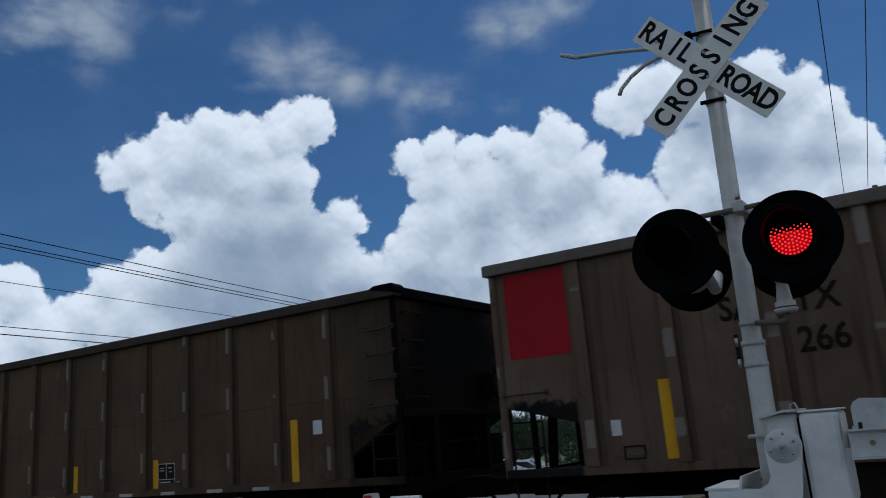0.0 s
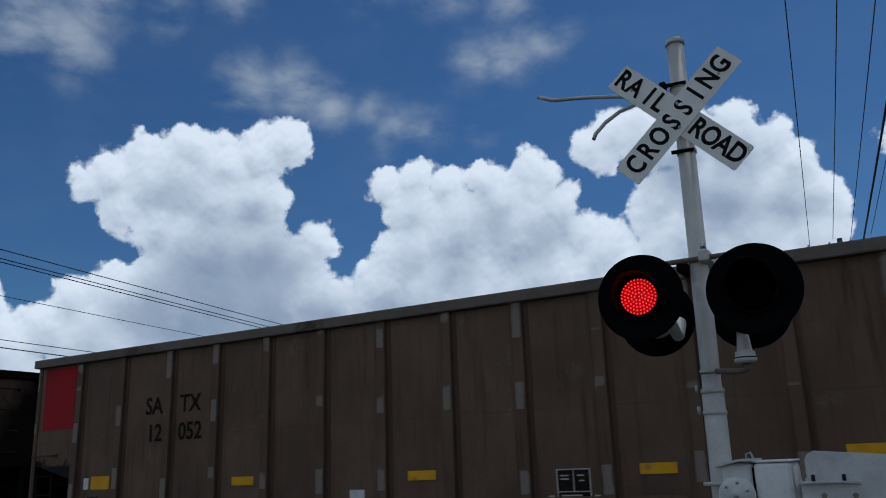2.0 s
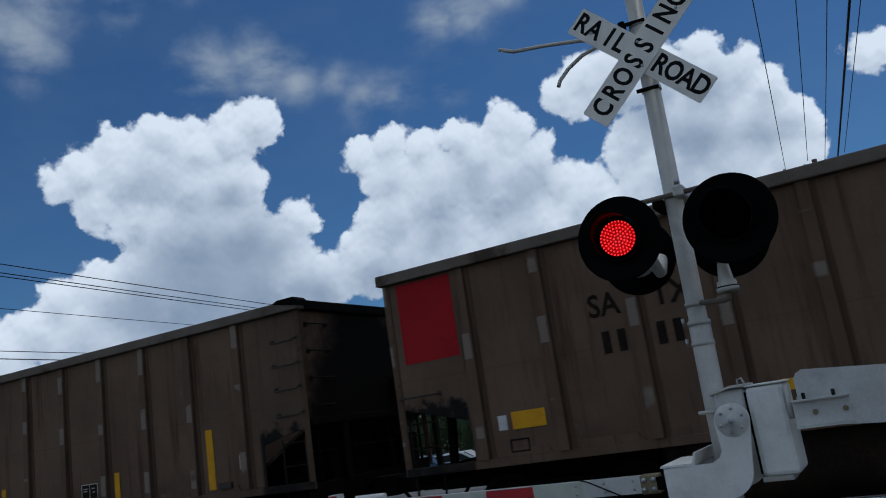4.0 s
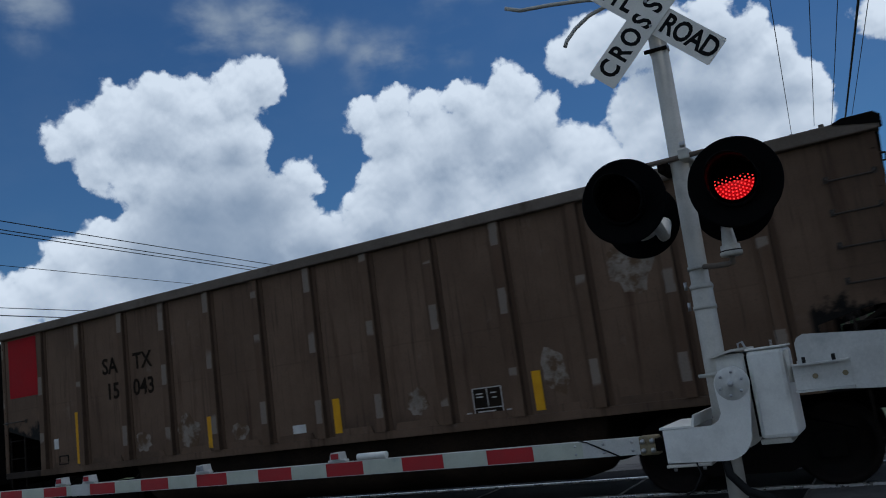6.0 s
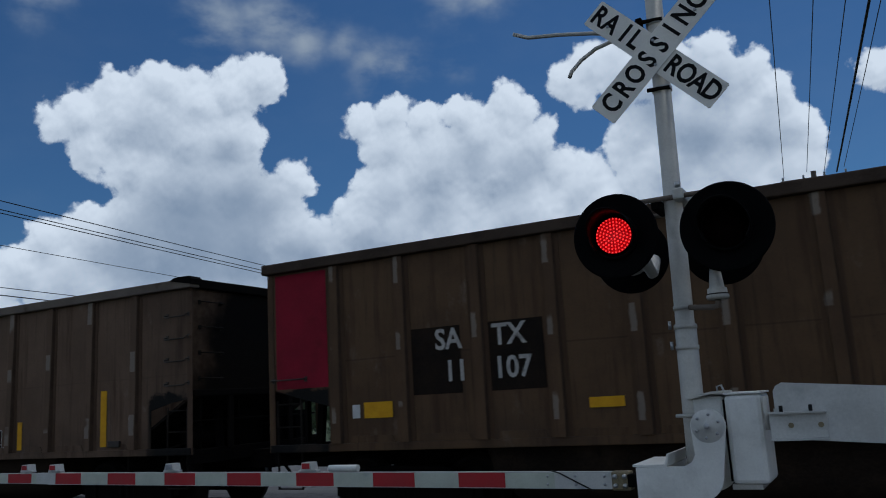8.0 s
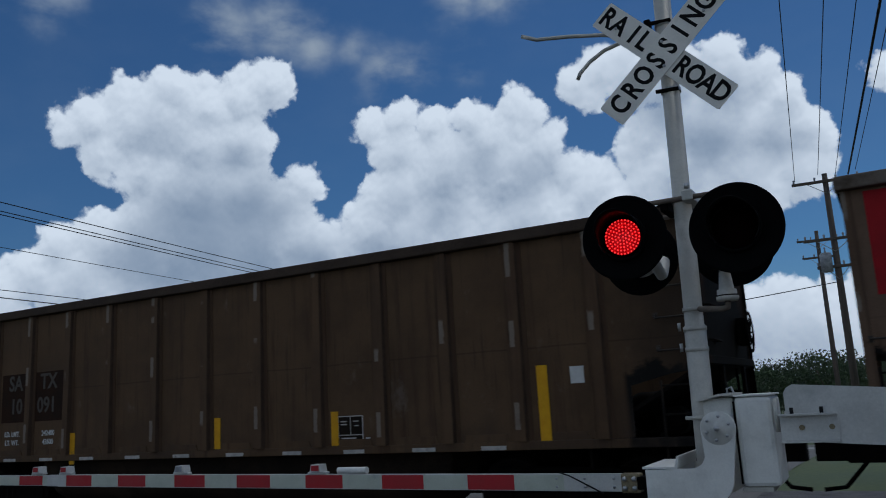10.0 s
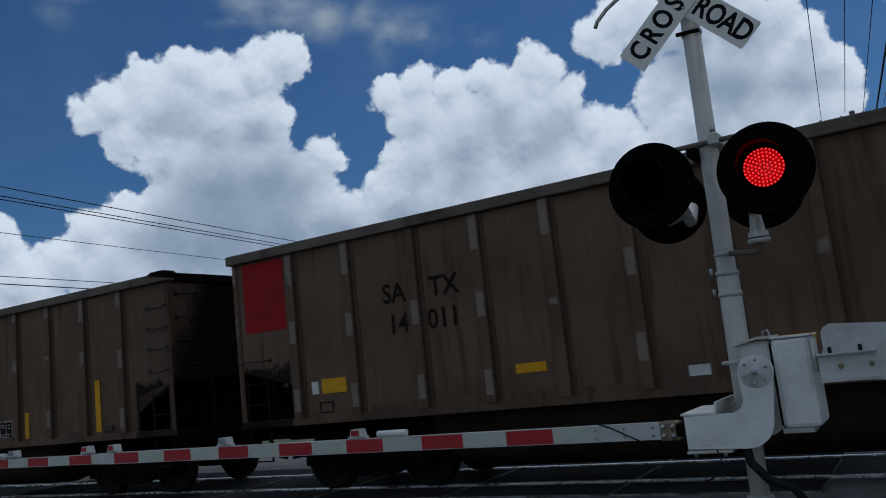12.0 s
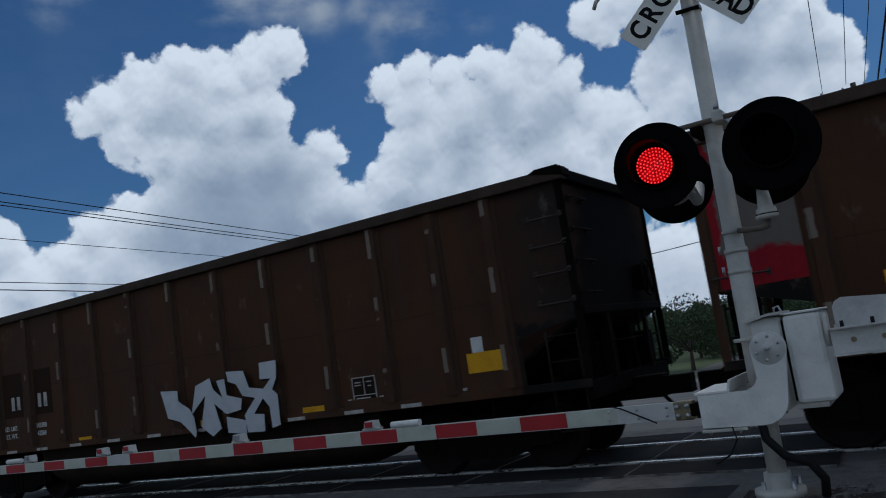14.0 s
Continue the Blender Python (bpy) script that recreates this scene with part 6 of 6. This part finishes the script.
# ---- parked cars, sign, house ----
def build_auto(at, paint, label):
    auto = thing("parked_car", label, "car", at, group="parked cars behind the crossing")
    bm = bmesh.new()
    side = [(-2.2, 0.42), (-2.25, 0.78), (-2.05, 0.92), (-1.5, 0.98), (-0.95, 1.42), (0.75, 1.45), (1.55, 1.0), (2.15, 0.88), (2.28, 0.6), (2.25, 0.38)]
    prism(bm, side, "y", -0.86, 0.86)
    bmesh.ops.bevel(bm, geom=bm.edges[:], offset=0.06, segments=2, affect="EDGES")
    part("body", bm, paint, auto)
    for s in (-1, 1):
        y0, y1 = sorted((s * 0.862, s * 0.872))
        part("side_window", shape(prism, [(-1.35, 1.0), (-0.9, 1.36), (0.7, 1.38), (1.3, 1.02)], "y", y0, y1), GLASSDARK, auto, "dark side glass")
        for x in (-1.4, 1.4):
            wheel = part("wheel", shape(lathe, (x, s * 0.72, 0.33), (0, s, 0), [(0.0, 0.0), (0.0, 0.33), (0.2, 0.33), (0.22, 0.24)], 22), RUBBER, auto)
            part("rim", shape(lathe, (x, s * 0.72, 0.33), (0, s, 0), [(0.19, 0.24), (0.21, 0.22), (0.19, 0.0)], 18), BOLT, wheel)
        part("headlight", shape(box, 2.2, 2.3, s * 0.62 - 0.15, s * 0.62 + 0.15, 0.62, 0.74, 0.01), CERAMIC, auto)
        part("tail_light", shape(box, -2.28, -2.2, s * 0.66 - 0.14, s * 0.66 + 0.14, 0.7, 0.84, 0.01), STRIPERED, auto)
    part("windscreen", shape(prism, [(0.82, 1.43), (1.52, 1.02), (1.56, 1.05), (0.86, 1.46)], "y", -0.7, 0.7), GLASSDARK, auto)
    return auto


for az, far, paint, turn, label in ((29.6, 47.5, CARWHITE, 12, "white sedan parked on the side street"), (27.3, 49.0, CARWHITE, 6, "white hatchback parked on the side street"), (31.6, 48.0, CARBLUE, 170, "dark blue sedan parked on the side street")):
    x, y = -math.sin(radians(az)) * far, math.cos(radians(az)) * far
    build_auto(pose(x, y, ground_z(x, y) + 0.025, 0, 0, turn), paint, label)


def build_round_sign(az, far):
    x, y = -math.sin(radians(az)) * far, math.cos(radians(az)) * far
    sign = thing("round_sign", "pale back of a round railway warning sign on a post", "road sign", pose(x, y, ground_z(x, y), 0, 0, az))
    part("post", shape(tube, [(0, 0, -0.2), (0, 0, 2.6)], 0.035, 8), BOLT, sign)
    part("disc", shape(lathe, (0, -0.04, 2.2), (0, -1, 0), [(0, 0.0), (0, 0.44), (0.006, 0.44), (0.006, 0.0)], 28), ALUMINIUM, sign)
    part("lower_plate", shape(box, -0.28, 0.28, -0.05, -0.04, 1.36, 1.66, 0.004), ALUMINIUM, sign)
    return sign


build_round_sign(22.0, 30.0)


def build_house(az, far, label):
    x, y = -math.sin(radians(az)) * far, math.cos(radians(az)) * far
    house = thing("house", label, "house", pose(x, y, ground_z(x, y), 0, 0, az), group="houses among the trees")
    part("wall", shape(box, -7, 7, -4, 4, -0.2, 2.7), STUCCO, house)
    part("roof", shape(prism, [(-4.6, 2.7), (4.6, 2.7), (0, 4.1)], "x", -7.5, 7.5), ROOFING, house)
    for x in (-4.5, -1.2, 4.6):
        window = part("window", shape(box, x - 0.7, x + 0.7, -4.03, -3.99, 1.0, 2.1), GLASSDARK, house)
        part("sill", shape(box, x - 0.8, x + 0.8, -4.10, -4.0, 0.9, 0.99), CONCRETE, window)
    part("door", shape(box, 1.6, 2.5, -4.03, -3.99, 0.0, 2.05), POLEWOOD, house)
    return house


build_house(11.9, 112.0, "low pale stucco house with a grey roof")


# ---- what moves ----
# small surges of the train, in metres, about its steady slowing
SLACK_T = [0.0, 3.0, 6.0, 6.5, 7.0, 7.5, 8.0, 10.5, 11.0, 14.0]
SLACK_M = [0.0, 0.05, 0.10, 0.24, -0.44, -0.43, -0.35, -0.05, 0.0, 0.0]


def rolled(t):
    """Metres that the train has run at t seconds; it slows a little."""
    return 20.42 * t - 0.0132 * t * t + float(np.interp(t, SLACK_T, SLACK_M))


def motions():
    times = [i * 0.5 for i in range(29)]
    for i, car in enumerate(cars):
        start = -4.99 - CAR_PITCH * i
        walk(car, [(t, pose(start + rolled(t), TRACK_Y, 0.0)) for t in times])
    # all wheels turn alike: one rolling action for each of the two places in a truck
    for place in (0, 1):
        first = wheels[place]
        walk(first, [(f / FPS, pose(*first.location) @ Matrix.Rotation(rolled(f / FPS) / 0.457, 4, "Y")) for f in range(14 * FPS + 1)])
        for other in wheels[place + 2::2]:
            other.rotation_mode = "QUATERNION"
            other.animation_data_create()
            other.animation_data.action = first.animation_data.action
            other.animation_data.action_slot = first.animation_data.action_slot
    # the lamps flash in turn: the lens comes out through its dark face, whole or, tipped, by a part of its disc
    west_on = [0.30, 1.53, 2.73, 3.93, 5.13, 6.31, 7.54, 8.74, 9.93, 11.10, 12.30, 13.38, 13.90]
    # (from, to, height of the cut in lens radii, which part shows): a negative side is the lower part
    partly = [(0.0, 0.27, 0.38, -1), (1.28, 1.53, -0.12, 1), (2.93, 3.12, -0.28, -1), (3.13, 3.27, 0.3, -1), (5.85, 6.14, 0.10, -1), (6.15, 6.3, 0.22, -1), (12.42, 12.58, 0.75, -1)]
    for lens, west in ((ROUNDEL_EAST, False), (ROUNDEL_WEST, True)):
        rows = []
        for f in range(14 * FPS + 1):
            t = f / FPS
            lit = any(s <= t < s + 0.6 for s in west_on)
            state = (LENS_OUT, 0.0) if lit == west else (LENS_IN, 0.0)
            for t0, t1, cut, shown in partly:
                if lit == west and t0 <= t <= t1:
                    lean = radians(shown * 8.0)
                    state = (-0.0095 - 0.128 * cut * math.tan(-lean), math.degrees(lean))
            rows.append((t, *state))
        keep = [r for j, r in enumerate(rows) if j in (0, len(rows) - 1) or r[1:] != rows[j - 1][1:] or r[1:] != rows[j + 1][1:]]
        walk(lens, [(t, pose(0.0, y, 0.0, lean, 0, 0)) for t, y, lean in keep])


motions()
